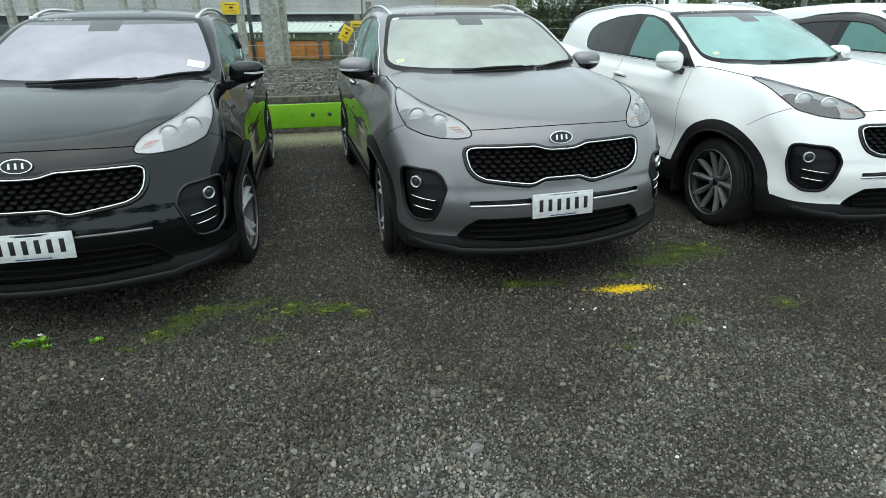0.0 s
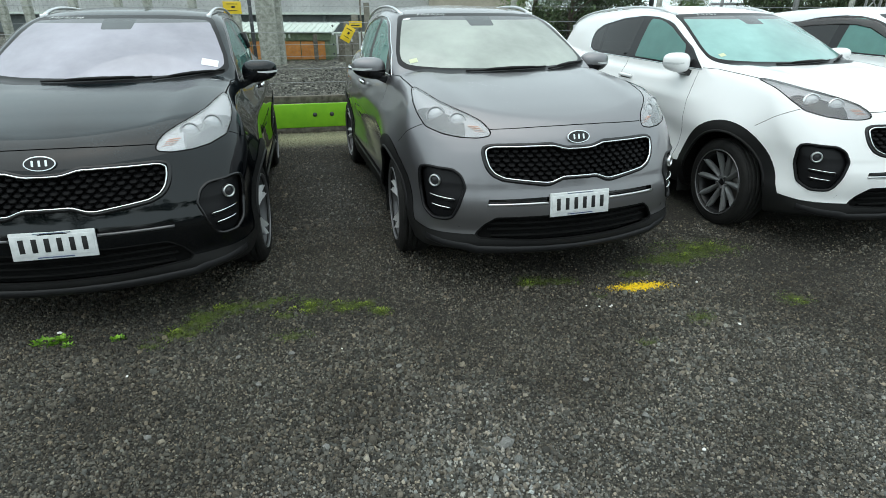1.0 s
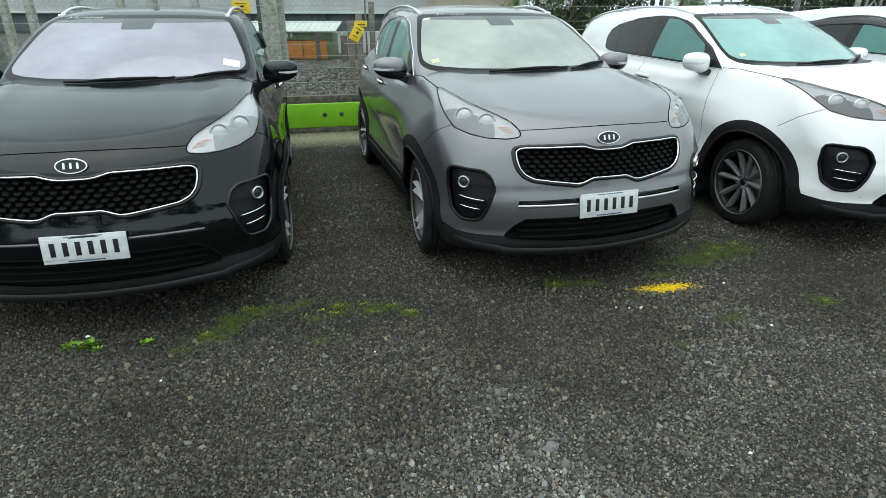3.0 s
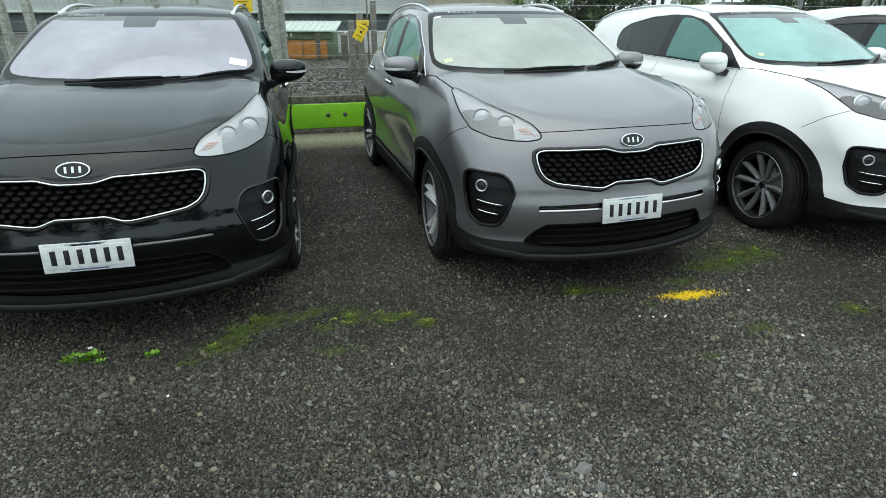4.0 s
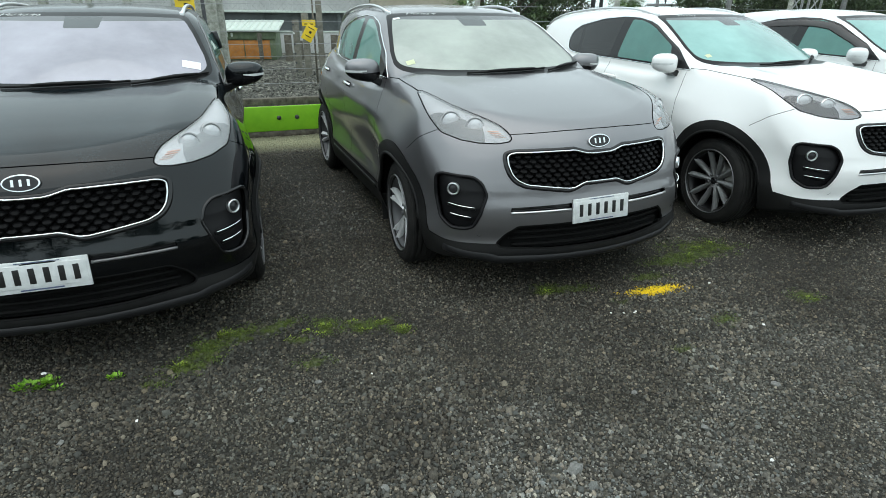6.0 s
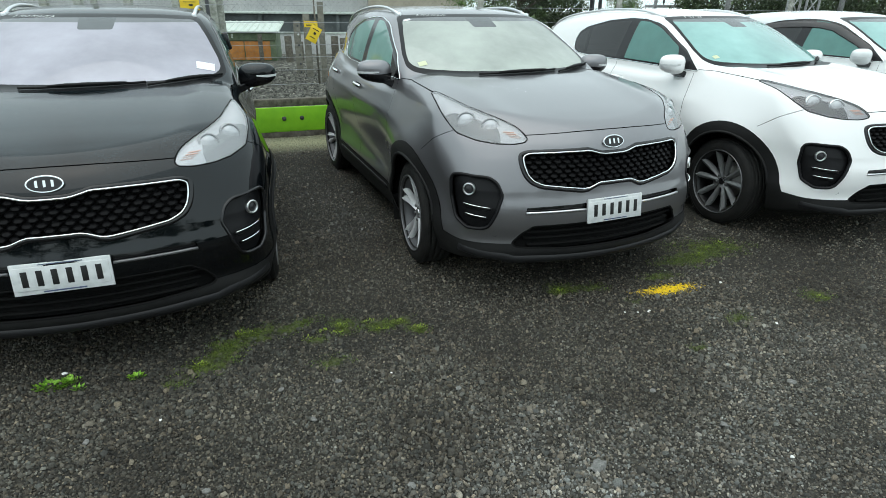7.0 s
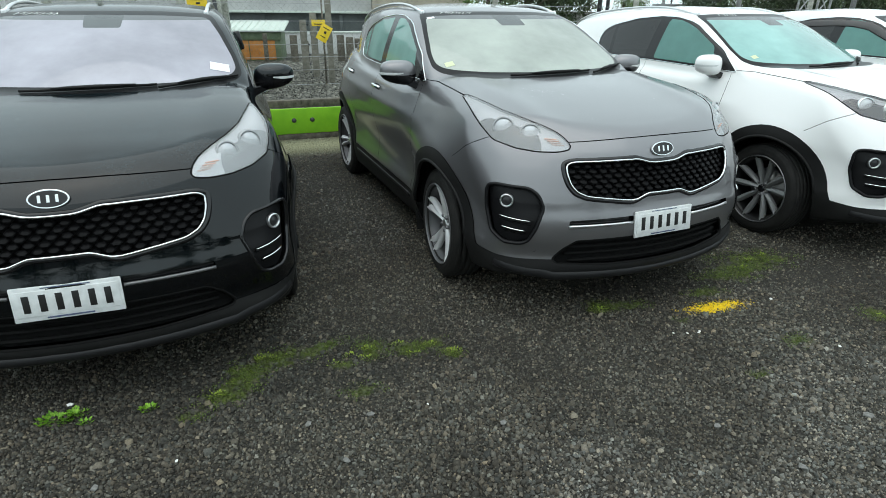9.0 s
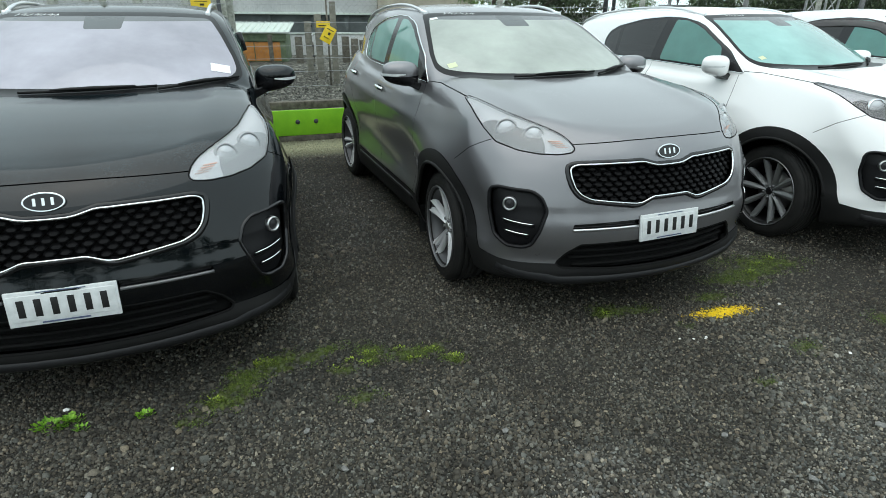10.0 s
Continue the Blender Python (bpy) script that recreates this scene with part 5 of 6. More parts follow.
def leaf_mesh(name, leaves):
    """Little pointed leaves: rows of (place, direction, length, width)."""
    V, F = [], []
    for p, d, ln, w in leaves:
        p, d = np.array(p, float), np.array(d, float)
        d /= np.linalg.norm(d)
        s = np.cross(d, (0.13, 0.2, 1.0))
        s /= np.linalg.norm(s)
        up = np.cross(s, d)
        k = len(V)
        V += [tuple(p), tuple(p + d * ln * 0.5 + s * w / 2 + up * w * 0.15), tuple(p + d * ln), tuple(p + d * ln * 0.5 - s * w / 2 + up * w * 0.15)]
        F.append((k, k + 1, k + 2, k + 3))
    return raw_mesh(name, V, F, False)


def leaf_material(name, dark, light, rough=0.55):
    m, nt, b = material(name, rough, 0.0, dark)
    g = nt.nodes.new("ShaderNodeNewGeometry")
    r = nt.nodes.new("ShaderNodeValToRGB")
    r.color_ramp.elements[0].color, r.color_ramp.elements[1].color = (*dark, 1), (*light, 1)
    nt.links.new(g.outputs["Random Per Island"], r.inputs["Fac"])
    nt.links.new(r.outputs["Color"], b.inputs["Base Color"])
    return m


WEED = leaf_material("weed_leaf", (0.08, 0.22, 0.010), (0.24, 0.46, 0.03))
WEED_YELLOW = leaf_material("yellow_moss_leaf", (0.10, 0.16, 0.010), (0.26, 0.34, 0.02))
MOSS_LEAF = leaf_material("moss_leaf", (0.034, 0.074, 0.004), (0.118, 0.170, 0.007))
PALE_STONE, _nt, _b = material("pale_stone", 0.9, 0.0, (0.15, 0.15, 0.142))
_n, _r = mix_noise(_nt, _b, 90, (0.10, 0.10, 0.095), (0.24, 0.24, 0.225), 0.3, 0.7)
bump(_nt, _b, _n.outputs["Fac"], 0.5, 0.004)
WHITE_STONE = material("white_stone", 0.7, 0.0, (0.75, 0.75, 0.73))[0]


def weed(x, y, r, count, mat, label):
    rng = random.Random(int(x * 1000) * 7 + int(y * 1000))
    big = 1.5 if mat == WEED else 1.0
    leaves = []
    for _ in range(count * 2):
        a, q = rng.uniform(0, 6.283), 1.15 * r * rng.random() ** 0.6
        d = (math.cos(a) * 0.8, math.sin(a) * 0.8, rng.uniform(0.3, 1.2))
        leaves.append(((math.cos(a) * q, math.sin(a) * q * 0.7, rng.uniform(0.002, 0.016)), d, big * rng.uniform(0.006, 0.014), big * rng.uniform(0.005, 0.010)))
    tagged(part("weed", leaf_mesh("weed", leaves), mat, at=pose(x, y, height(x, y))), label, "weed", "weeds in the gravel")


def moss():
    rng = random.Random(8)
    leaves = []
    for cx, cy, rx, ry, turn in MOSS:
        for _ in range(int(38000 * rx * ry)):
            a, q = rng.uniform(0, 6.283), rng.random() ** 0.7
            u, v = rx * 0.9 * q * math.cos(a), ry * 0.9 * q * math.sin(a)
            c, s = math.cos(radians(turn)), math.sin(radians(turn))
            x, y = cx + u * c - v * s, cy + u * s + v * c
            if noise.noise((x * 6, y * 9, 2)) + 0.35 * noise.noise((x * 22, y * 22, 5)) < -0.12:
                continue
            b = rng.uniform(0, 6.283)
            leaves.append(((x, y, height(x, y) + rng.uniform(0.001, 0.010)), (math.cos(b), math.sin(b), rng.uniform(0.2, 1.0)), rng.uniform(0.004, 0.011), rng.uniform(0.003, 0.006)))
    tagged(part("moss", leaf_mesh("moss", leaves), MOSS_LEAF), "low green moss growing between the stones", "moss", kind="stuff")


ground_sheet()
loose_gravel()
moss()
M = shared_meshes()
M["w_rib"] = box_mesh("indicator_rib", (0.005, 0.062, 0.0055), (0, 0, 0), 0.002)
for s_, k_ in ((-1, "l"), (1, "r")):
    line_ = dense([(0.200 * s_, 0.587), (0.548 * s_, 0.582)], 0.03, False)
    q_ = lift(shell, np.stack([line_[:, 0], np.full(len(line_), -0.3), line_[:, 1]], 1), (0, 1, 0))
    M["slotbar" + k_] = molding("slot_trim", q_, shell_normal(shell, q_)[1], 0.016, 0.016, False)
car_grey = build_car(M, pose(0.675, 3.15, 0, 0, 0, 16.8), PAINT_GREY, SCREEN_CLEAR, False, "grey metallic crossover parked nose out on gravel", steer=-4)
car_black = build_car(M, pose(-2.078, 2.559, -0.015, 0, 0, 13.2), PAINT_BLACK, SCREEN_LILAC, False, "black crossover with a pale lilac windscreen parked on gravel", steer=-3, plate_z=0.556)
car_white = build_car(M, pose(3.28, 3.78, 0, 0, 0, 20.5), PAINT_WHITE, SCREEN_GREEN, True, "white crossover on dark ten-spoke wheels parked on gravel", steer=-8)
build_car(M, pose(5.80, 4.66, 0, 0, 0, 22), PAINT_WHITE_2, SCREEN_GREEN, True, "white car with smoked wind deflectors parked on gravel", rails=False)
scrawl(car_grey, -0.46, 1.578, 6)
scrawl(car_black, -0.50, 1.572, 7)
scrawl(car_white, -0.42, 1.578, 5)
on_glass(car_black, "paper_slip", 0.640, 1.288, 0.110, 0.082, PAPER, "white paper slip behind the glass")
on_glass(car_grey, "sticker", -0.650, 1.270, 0.060, 0.05, STICKER_YELLOW, "pale yellow service sticker")
on_glass(car_grey, "sticker", -0.565, 1.545, 0.055, 0.03, PAPER, "small white sticker")
on_glass(car_white, "sticker", -0.640, 1.275, 0.050, 0.04, STICKER_YELLOW, "pale yellow service sticker")
part("lock_box", box_mesh("lock_box", (0.05, 0.11, 0.14), (0, 0, 0), 0.014), GLOSS_BLACK, car_black, "black key safe clipped over the window", at=pose(0.775, 2.75, 1.375, 0, -12, 0))


# ---- small things on the gravel ----
stone("stone", 0.125, 1.765, 0.036, PALE_STONE, "fist-sized pale grey stone on the gravel")
for x_, y_, s_, c_ in ((1.51, 3.24, 0.012, WHITE_STONE), (1.53, 2.71, 0.012, WHITE_STONE), (-2.22, 2.60, 0.014, WHITE_STONE), (-1.65, 2.21, 0.008, WHITE_STONE), (0.92, 1.745, 0.011, WHITE_STONE), (0.87, 2.92, 0.010, WHITE_STONE), (-0.35, 2.30, 0.018, PALE_STONE), (0.55, 2.2, 0.020, PALE_STONE), (1.25, 2.2, 0.022, PALE_STONE), (-1.0, 2.15, 0.020, PALE_STONE), (-1.9, 2.1, 0.018, PALE_STONE), (-0.6, 1.75, 0.020, PALE_STONE), (0.75, 1.95, 0.016, PALE_STONE), (-1.35, 1.8, 0.016, PALE_STONE), (0.719, 2.915, 0.007, WHITE_STONE), (0.793, 2.908, 0.008, WHITE_STONE), (0.858, 2.908, 0.008, WHITE_STONE), (-0.66, 2.451, 0.007, WHITE_STONE), (-0.596, 1.748, 0.009, WHITE_STONE), (-0.91, 2.411, 0.016, PALE_STONE), (-1.17, 2.37, 0.018, PALE_STONE)):
    stone("pebble", x_, y_, s_, c_, "small white pebble among the gravel" if c_ == WHITE_STONE else "flat pale stone bedded in the gravel", "pebble")
for x_, y_, r_, n_ in ((-2.235, 2.50, 0.060, 90), (-2.17, 2.53, 0.045, 60), (-2.10, 2.47, 0.022, 16), (-1.87, 2.535, 0.030, 34)):
    weed(x_, y_, r_, n_, WEED, "low bright green weed in the gravel")
for x_, y_, r_, n_ in ((-1.02, 2.87, 0.03, 22), (-0.93, 2.92, 0.035, 30), (-0.94, 2.84, 0.03, 22), (-0.78, 2.95, 0.035, 22), (-0.70, 2.86, 0.03, 16), (-0.61, 2.93, 0.035, 18), (-0.50, 2.855, 0.045, 44), (-1.10, 2.80, 0.03, 16), (-1.60, 2.60, 0.04, 30), (-1.44, 2.87, 0.05, 40), (1.72, 3.80, 0.05, 40), (1.88, 3.88, 0.05, 36), (1.60, 3.68, 0.04, 24), (0.40, 3.20, 0.05, 40), (2.02, 2.99, 0.03, 18)):
    weed(x_, y_, r_, n_, WEED_YELLOW, "small yellow-green tuft in the gravel")

# ---- barrier, fence and yard behind the cars ----
GREEN, _nt, _b = material("bright_green_paint", 0.55, 0.0, (0.14, 0.48, 0.02))
_n, _r = mix_noise(_nt, _b, 3.0, (0.15, 0.42, 0.010), (0.25, 0.58, 0.018), 0.3, 0.7)
TIMBER, _nt, _b = material("weathered_timber", 0.9, 0.0, (0.1, 0.09, 0.07))
_n, _r = mix_noise(_nt, _b, 14, (0.05, 0.045, 0.035), (0.17, 0.155, 0.125), 0.3, 0.7)
bump(_nt, _b, _n.outputs["Fac"], 0.4, 0.01)
CONCRETE, _nt, _b = material("lichened_concrete", 0.95, 0.0, (0.3, 0.31, 0.28))
_n, _r = mix_noise(_nt, _b, 9, (0.13, 0.145, 0.11), (0.54, 0.55, 0.50), 0.34, 0.64, 10, rough=0.8)
bump(_nt, _b, _n.outputs["Fac"], 0.35, 0.02)
GALV, _nt, _b = material("galvanised_steel", 0.5, 0.7, (0.4, 0.41, 0.42))
_n, _r = mix_noise(_nt, _b, 12, (0.32, 0.33, 0.34), (0.50, 0.51, 0.52))
MESH_WIRE = material("dull_mesh_wire", 0.6, 0.5, (0.20, 0.215, 0.19))[0]
STEEL_DARK = material("dark_steel", 0.6, 0.4, (0.06, 0.065, 0.07))[0]
YELLOW, _nt, _b = material("yellow_sign", 0.45, 0.0, (0.8, 0.55, 0.02))
_n, _r = mix_noise(_nt, _b, 9, (0.72, 0.50, 0.02), (0.85, 0.62, 0.03))
WALL_PALE, _nt, _b = material("pale_metal_cladding", 0.6, 0.0, (0.55, 0.56, 0.56))
_n, _r = mix_noise(_nt, _b, 0.6, (0.48, 0.49, 0.49), (0.60, 0.61, 0.60))
WALL_DARK, _nt, _b = material("dark_grey_wall", 0.7, 0.0, (0.10, 0.12, 0.12))
_n, _r = mix_noise(_nt, _b, 0.8, (0.085, 0.10, 0.10), (0.14, 0.16, 0.16))
WALL_BEIGE, _nt, _b = material("beige_render", 0.85, 0.0, (0.42, 0.38, 0.30))
_n, _r = mix_noise(_nt, _b, 1.5, (0.36, 0.33, 0.26), (0.46, 0.42, 0.34))
TIMBER_PALE, _nt, _b = material("bleached_timber", 0.95, 0.0, (0.25, 0.24, 0.2))
_n, _r = mix_noise(_nt, _b, 11, (0.10, 0.096, 0.078), (0.25, 0.24, 0.20), 0.3, 0.7, 8)
bump(_nt, _b, _n.outputs["Fac"], 0.4, 0.01)
ORANGE, _nt, _b = material("orange_stained_ply", 0.7, 0.0, (0.5, 0.2, 0.04))
_n, _r = mix_noise(_nt, _b, 5, (0.42, 0.16, 0.03), (0.58, 0.25, 0.06))
SHED_GREEN, _nt, _b = material("faded_green_paint", 0.75, 0.0, (0.12, 0.17, 0.10))
_n, _r = mix_noise(_nt, _b, 6, (0.09, 0.13, 0.075), (0.17, 0.22, 0.13))
ROOF_PALE = material("pale_green_roof_iron", 0.5, 0.1, (0.55, 0.62, 0.56))[0]

SLOPE = 14.0


def along(x, off=0.0, z=0.0):
    """A pose on the line of the barrier behind the cars."""
    return pose(x, 7.98 + math.tan(radians(SLOPE)) * (x + 2.0) + off, z, 0, 0, SLOPE)


def barrier():
    for i, x in enumerate((-7.9, -4.9, -1.9, 1.1, 4.1, 7.1)):
        b = tagged(new("barrier"), "low timber barrier with a bright green painted board", "barrier", "barrier lengths behind the cars")
        b.matrix_basis = along(x)
        part("sleeper", box_mesh("sleeper", (2.992, 0.16, 0.075), (0, 0.06, 0.030), 0.008), TIMBER, b, "dark weathered timber sleeper")
        part("board", box_mesh("board", (2.992, 0.045, 0.325), (0, 0.0, 0.232), 0.006), GREEN, b, "bright green painted board")
        part("top_rail", box_mesh("top_rail", (2.992, 0.10, 0.095), (0, 0.10, 0.445), 0.008), TIMBER, b)
        for bx in (-1.2, -0.075, 0.16, 1.2):
            me = lathe("bolt", [(0.0, 0.018), (0.020, 0.016), (0.030, 0.006), (0.030, 0.0)], 14)
            part("bolt", me, STEEL_DARK, b, at=pose(bx, -0.024, 0.245, 0, 0, -90))


def fence():
    x0, x1, top = -11.0, 13.0, 2.25
    V, F = [], []
    r = 0.0009

    def wire(a, b):
        a, b = np.array(a), np.array(b)
        d = (b - a) / np.linalg.norm(b - a)
        s = np.cross(d, (0, 1, 0))
        k = len(V)
        for p in (a, b):
            for q in range(3):
                t = 2 * math.pi * q / 3
                V.append(tuple(p + s * r * math.cos(t) + np.array((0, 1, 0)) * r * math.sin(t)))
        for q in range(3):
            F.append((k + q, k + (q + 1) % 3, k + 3 + (q + 1) % 3, k + 3 + q))
    step = 0.075
    k = int((x1 - x0 + top) / step)
    for i in range(k):
        s = x0 - top + i * step
        for sign in (1, -1):
            if sign > 0:
                a, b = (s, 0.05), (s + top - 0.05, top)
            else:
                a, b = (s + top, 0.05), (s + 0.05, top)
            wire((a[0], 0.003 * sign, a[1]), (b[0], 0.003 * sign, b[1]))
    f = tagged(new("chain_link_fence"), "galvanised chain-link fence with strained wires", "fence")
    f.matrix_basis = pose(0, 7.98 + math.tan(radians(SLOPE)) * 2.0 + 0.85, 0, 0, 0, SLOPE)
    part("mesh", raw_mesh("mesh", V, F), MESH_WIRE, f)
    for z in (0.38, 0.59, 0.79, 0.965, 1.13, 1.30, 1.43, 1.65, 1.95, 2.25):
        part("wire", box_mesh("wire", (x1 - x0, 0.006, 0.006), ((x0 + x1) / 2, -0.006, z)), GALV, f)
    for z in (0.76, 0.87, 0.995, 1.126, 1.27, 1.385):
        me = lathe("wire_insulator", [(0.0, 0.030), (0.014, 0.028), (0.022, 0.018), (0.014, 0.010), (0.022, 0.002), (0.012, -0.010)], 12)
        part("wire_insulator", me, PLATE_WHITE if z == 1.27 else STEEL_DARK, f, at=pose(-1.86, -0.012, z, 0, 0, -90) @ Matrix.Scale(0.65, 4))
    for x in (-10.4, -8.9, -6.9, -4.35, 1.0, 3.6, 7.6, 12.0):
        p = part("post", box_mesh("post", (0.07, 0.07, 2.5), (0, 0, 1.25), 0.01), CONCRETE, f, at=pose(x, 0.06, 0))
        part("post_arm", box_mesh("post_arm", (0.05, 0.05, 0.5), (0, 0, 0.2), 0.01), CONCRETE, p, at=pose(0, 0, 2.45, 35))


def sign(name, x, z, w, h, turn, label):
    s = tagged(part(name, box_mesh("panel", (w, 0.004, h), (0, 0, 0), 0.0015), YELLOW, at=along(x, 0.80, z) @ pose(0, 0, 0, 0, turn)), label, "sign")
    part("marking", box_mesh("marking", (w * 0.62, 0.002, h * 0.05), (0, -0.004, h * 0.30)), INK, s)
    part("marking", box_mesh("marking", (w * 0.55, 0.002, h * 0.04), (0, -0.004, -h * 0.22)), INK, s)
    part("marking", box_mesh("marking", (w * 0.20, 0.002, h * 0.15), (w * 0.05, -0.004, 0.06 * h)), INK, s)


def timber_post(x, y, w, h, label):
    p = tagged(part("timber_post", box_mesh("timber_post", (w, w * 0.8, h), (0, 0, h / 2), 0.012), TIMBER_PALE if h > 1 else TIMBER, at=pose(x, y, 0, 0, 0, 8)), label, "post", "weathered posts in the yard")
    return p


def pillar():
    p = tagged(new("concrete_pillar"), "tall lichen-mottled concrete pillar", "pillar")
    p.matrix_basis = pose(-5.42, 17.8, 0, 0, 0, 10)
    part("shaft", box_mesh("shaft", (0.54, 0.40, 4.6), (0, 0, 2.3), 0.02), CONCRETE, p)
    part("web", box_mesh("web", (0.16, 0.5, 4.6), (0.33, 0.30, 2.3), 0.02), CONCRETE, p)


def shed():
    s = tagged(new("low_shed"), "low shed with orange panels and a pale iron roof", "shed")
    s.matrix_basis = pose(-5.12, 19.35, 0, 0, 0, 3)
    part("wall", box_mesh("wall", (3.4, 1.6, 0.80), (-0.5, 0.84, 0.40), 0.005), SHED_GREEN, s)
    for i, x in enumerate((-1.75, -0.95, -0.15, 0.65)):
        part("panel", box_mesh("panel", (0.77, 0.03, 0.56), (x, 0.02, 0.34), 0.006), ORANGE, s)
    part("fascia", box_mesh("fascia", (3.5, 0.06, 0.26), (-0.5, 0.0, 0.78), 0.006), SHED_GREEN, s)
    for i in range(14):
        part("louvre", box_mesh("louvre", (0.06, 0.02, 0.12), (-1.9 + 0.14 * i, -0.04, 0.78), 0.004), ROOF_PALE, s)
    part("roof", box_mesh("roof", (3.7, 2.0, 0.05), (0, 0, 0), 0.01, 2, Matrix.Translation((-0.5, 0.85, 1.02)) @ Matrix.Rotation(radians(7), 4, "X")), ROOF_PALE, s)
    for i in range(18):
        part("rib", box_mesh("rib", (0.03, 2.0, 0.03), (0, 0, 0), 0.006, 2, Matrix.Translation((-2.25 + i * 0.205, 0.85, 1.05)) @ Matrix.Rotation(radians(7), 4, "X")), ROOF_PALE, s)
    part("hasp", box_mesh("hasp", (0.05, 0.02, 0.16), (-0.55, -0.01, 0.42), 0.004), GALV, s)


def building():
    b = tagged(new("warehouse"), "long pale metal-clad warehouse above a dark wall", "building")
    b.matrix_basis = pose(-24, 42, 0)
    part("base_wall", box_mesh("base_wall", (45, 8, 1.35), (0, 4.4, 0.60), 0.01), WALL_DARK, b, "dark grey lower wall")
    # upper wall is unseen: height added so car roofs mirror wall, not sky
    part("cladding", box_mesh("cladding", (45.4, 9, 8.0), (0, 4.5, 5.25), 0.02), WALL_PALE, b)
    part("gutter", box_mesh("gutter", (45.6, 0.16, 0.14), (0, -0.10, 1.25), 0.02), ROOF_PALE, b)
    bm = bmesh.new()
    for i in range(150):
        r = bmesh.ops.create_cube(bm, size=1)
        bmesh.ops.scale(bm, vec=(0.07, 0.06, 7.6), verts=r["verts"])
        bmesh.ops.translate(bm, vec=(-22.4 + i * 0.3, -0.02, 5.22), verts=r["verts"])
    me = bpy.data.meshes.new("ribs")
    bm.to_mesh(me)
    bm.free()
    part("ribs", me, WALL_PALE, b)
    for i in range(9):
        part("bay_post", box_mesh("bay_post", (0.25, 0.3, 1.3), (-21 + i * 5.2, 0.3, 0.6), 0.02), WALL_DARK, b)
    c = tagged(new("beige_block"), "plain beige rendered block beside the warehouse", "building")
    c.matrix_basis = pose(2.0, 41, 0)
    # unseen height added here too, for the reflections on the car roofs
    part("wall", box_mesh("wall", (6.5, 5, 8.2), (0, 2.5, 4.1), 0.02), WALL_BEIGE, c)
    part("parapet", box_mesh("parapet", (6.7, 5.2, 0.2), (0, 2.5, 8.25), 0.02), WALL_BEIGE, c)


LEAF_DARK = leaf_material("conifer_leaf", (0.026, 0.055, 0.020), (0.085, 0.135, 0.042))
LEAF_LIGHT = leaf_material("broad_leaf", (0.05, 0.12, 0.02), (0.14, 0.24, 0.05))
BARK, _nt, _b = material("bark", 0.95, 0.0, (0.09, 0.07, 0.055))
_n, _r = mix_noise(_nt, _b, 20, (0.05, 0.04, 0.03), (0.14, 0.115, 0.09))


def tree(x, y, h, r, low, mat, count, leaf, label, seed, name="tree"):
    """A tapered trunk with limbs and a crown of many small leaves in uneven clumps."""
    rng = random.Random(seed)
    t = tagged(new(name), label, "tree" if name == "tree" else "bush", "trees behind the yard")
    t.matrix_basis = pose(x, y, 0)
    V, F = [], []
    tips = []

    def limb(p, d, ln, r0, depth):
        p, d = np.array(p, float), np.array(d, float) / np.linalg.norm(d)
        s = np.cross(d, (0.3, 0.9, 0.2))
        s /= np.linalg.norm(s)
        u = np.cross(d, s)
        k = len(V)
        for q, rr in ((p, r0), (p + d * ln * 0.5 + s * ln * 0.03, r0 * 0.75), (p + d * ln, r0 * 0.45)):
            for j in range(6):
                a = 2 * math.pi * j / 6
                V.append(tuple(q + s * rr * math.cos(a) + u * rr * math.sin(a)))
        for q in (0, 1):
            for j in range(6):
                F.append((k + q * 6 + j, k + q * 6 + (j + 1) % 6, k + q * 6 + 6 + (j + 1) % 6, k + q * 6 + 6 + j))
        if depth == 0:
            return
        for _ in range(7 if depth == 2 else 3):
            f = rng.uniform(0.25, 1.0)
            a = rng.uniform(0, 6.283)
            e = (math.cos(a), math.sin(a), rng.uniform(0.1, 0.9))
            limb(p + d * ln * f, e, r * rng.uniform(0.5, 0.8) * (1 if depth == 2 else 0.5), r0 * 0.4 * (1.2 - f), depth - 1)
    limb((0, 0, -0.05), (0.02, 0.03, 1), h * 0.8, 0.05 * r + 0.06, 2)
    part("trunk", raw_mesh("trunk", V, F), BARK, t)
    clumps = []
    for _ in range(46):
        a, el, q = rng.uniform(0, 6.283), rng.uniform(-1, 1), rng.random() ** 0.4
        mid, half = (h + low) / 2, (h - low) / 2
        w = math.sqrt(max(0.05, 1 - el * el))
        clumps.append((r * q * w * math.cos(a), r * q * w * math.sin(a), mid + half * el * 0.92, r * rng.uniform(0.20, 0.42)))
    leaves = []
    for _ in range(count):
        cx, cy, cz, cr = rng.choice(clumps)
        d = np.array([rng.gauss(0, 1), rng.gauss(0, 1), rng.gauss(0, 0.8)])
        d /= np.linalg.norm(d)
        q = cr * rng.random() ** 0.35
        leaves.append(((cx + d[0] * q, cy + d[1] * q, cz + d[2] * q), (d[0] + rng.gauss(0, 0.6), d[1] + rng.gauss(0, 0.6), d[2] - 0.2 + rng.gauss(0, 0.5)), leaf * rng.uniform(0.6, 1.3), leaf * rng.uniform(0.35, 0.6)))
    part("crown", leaf_mesh("crown", leaves), mat, t)


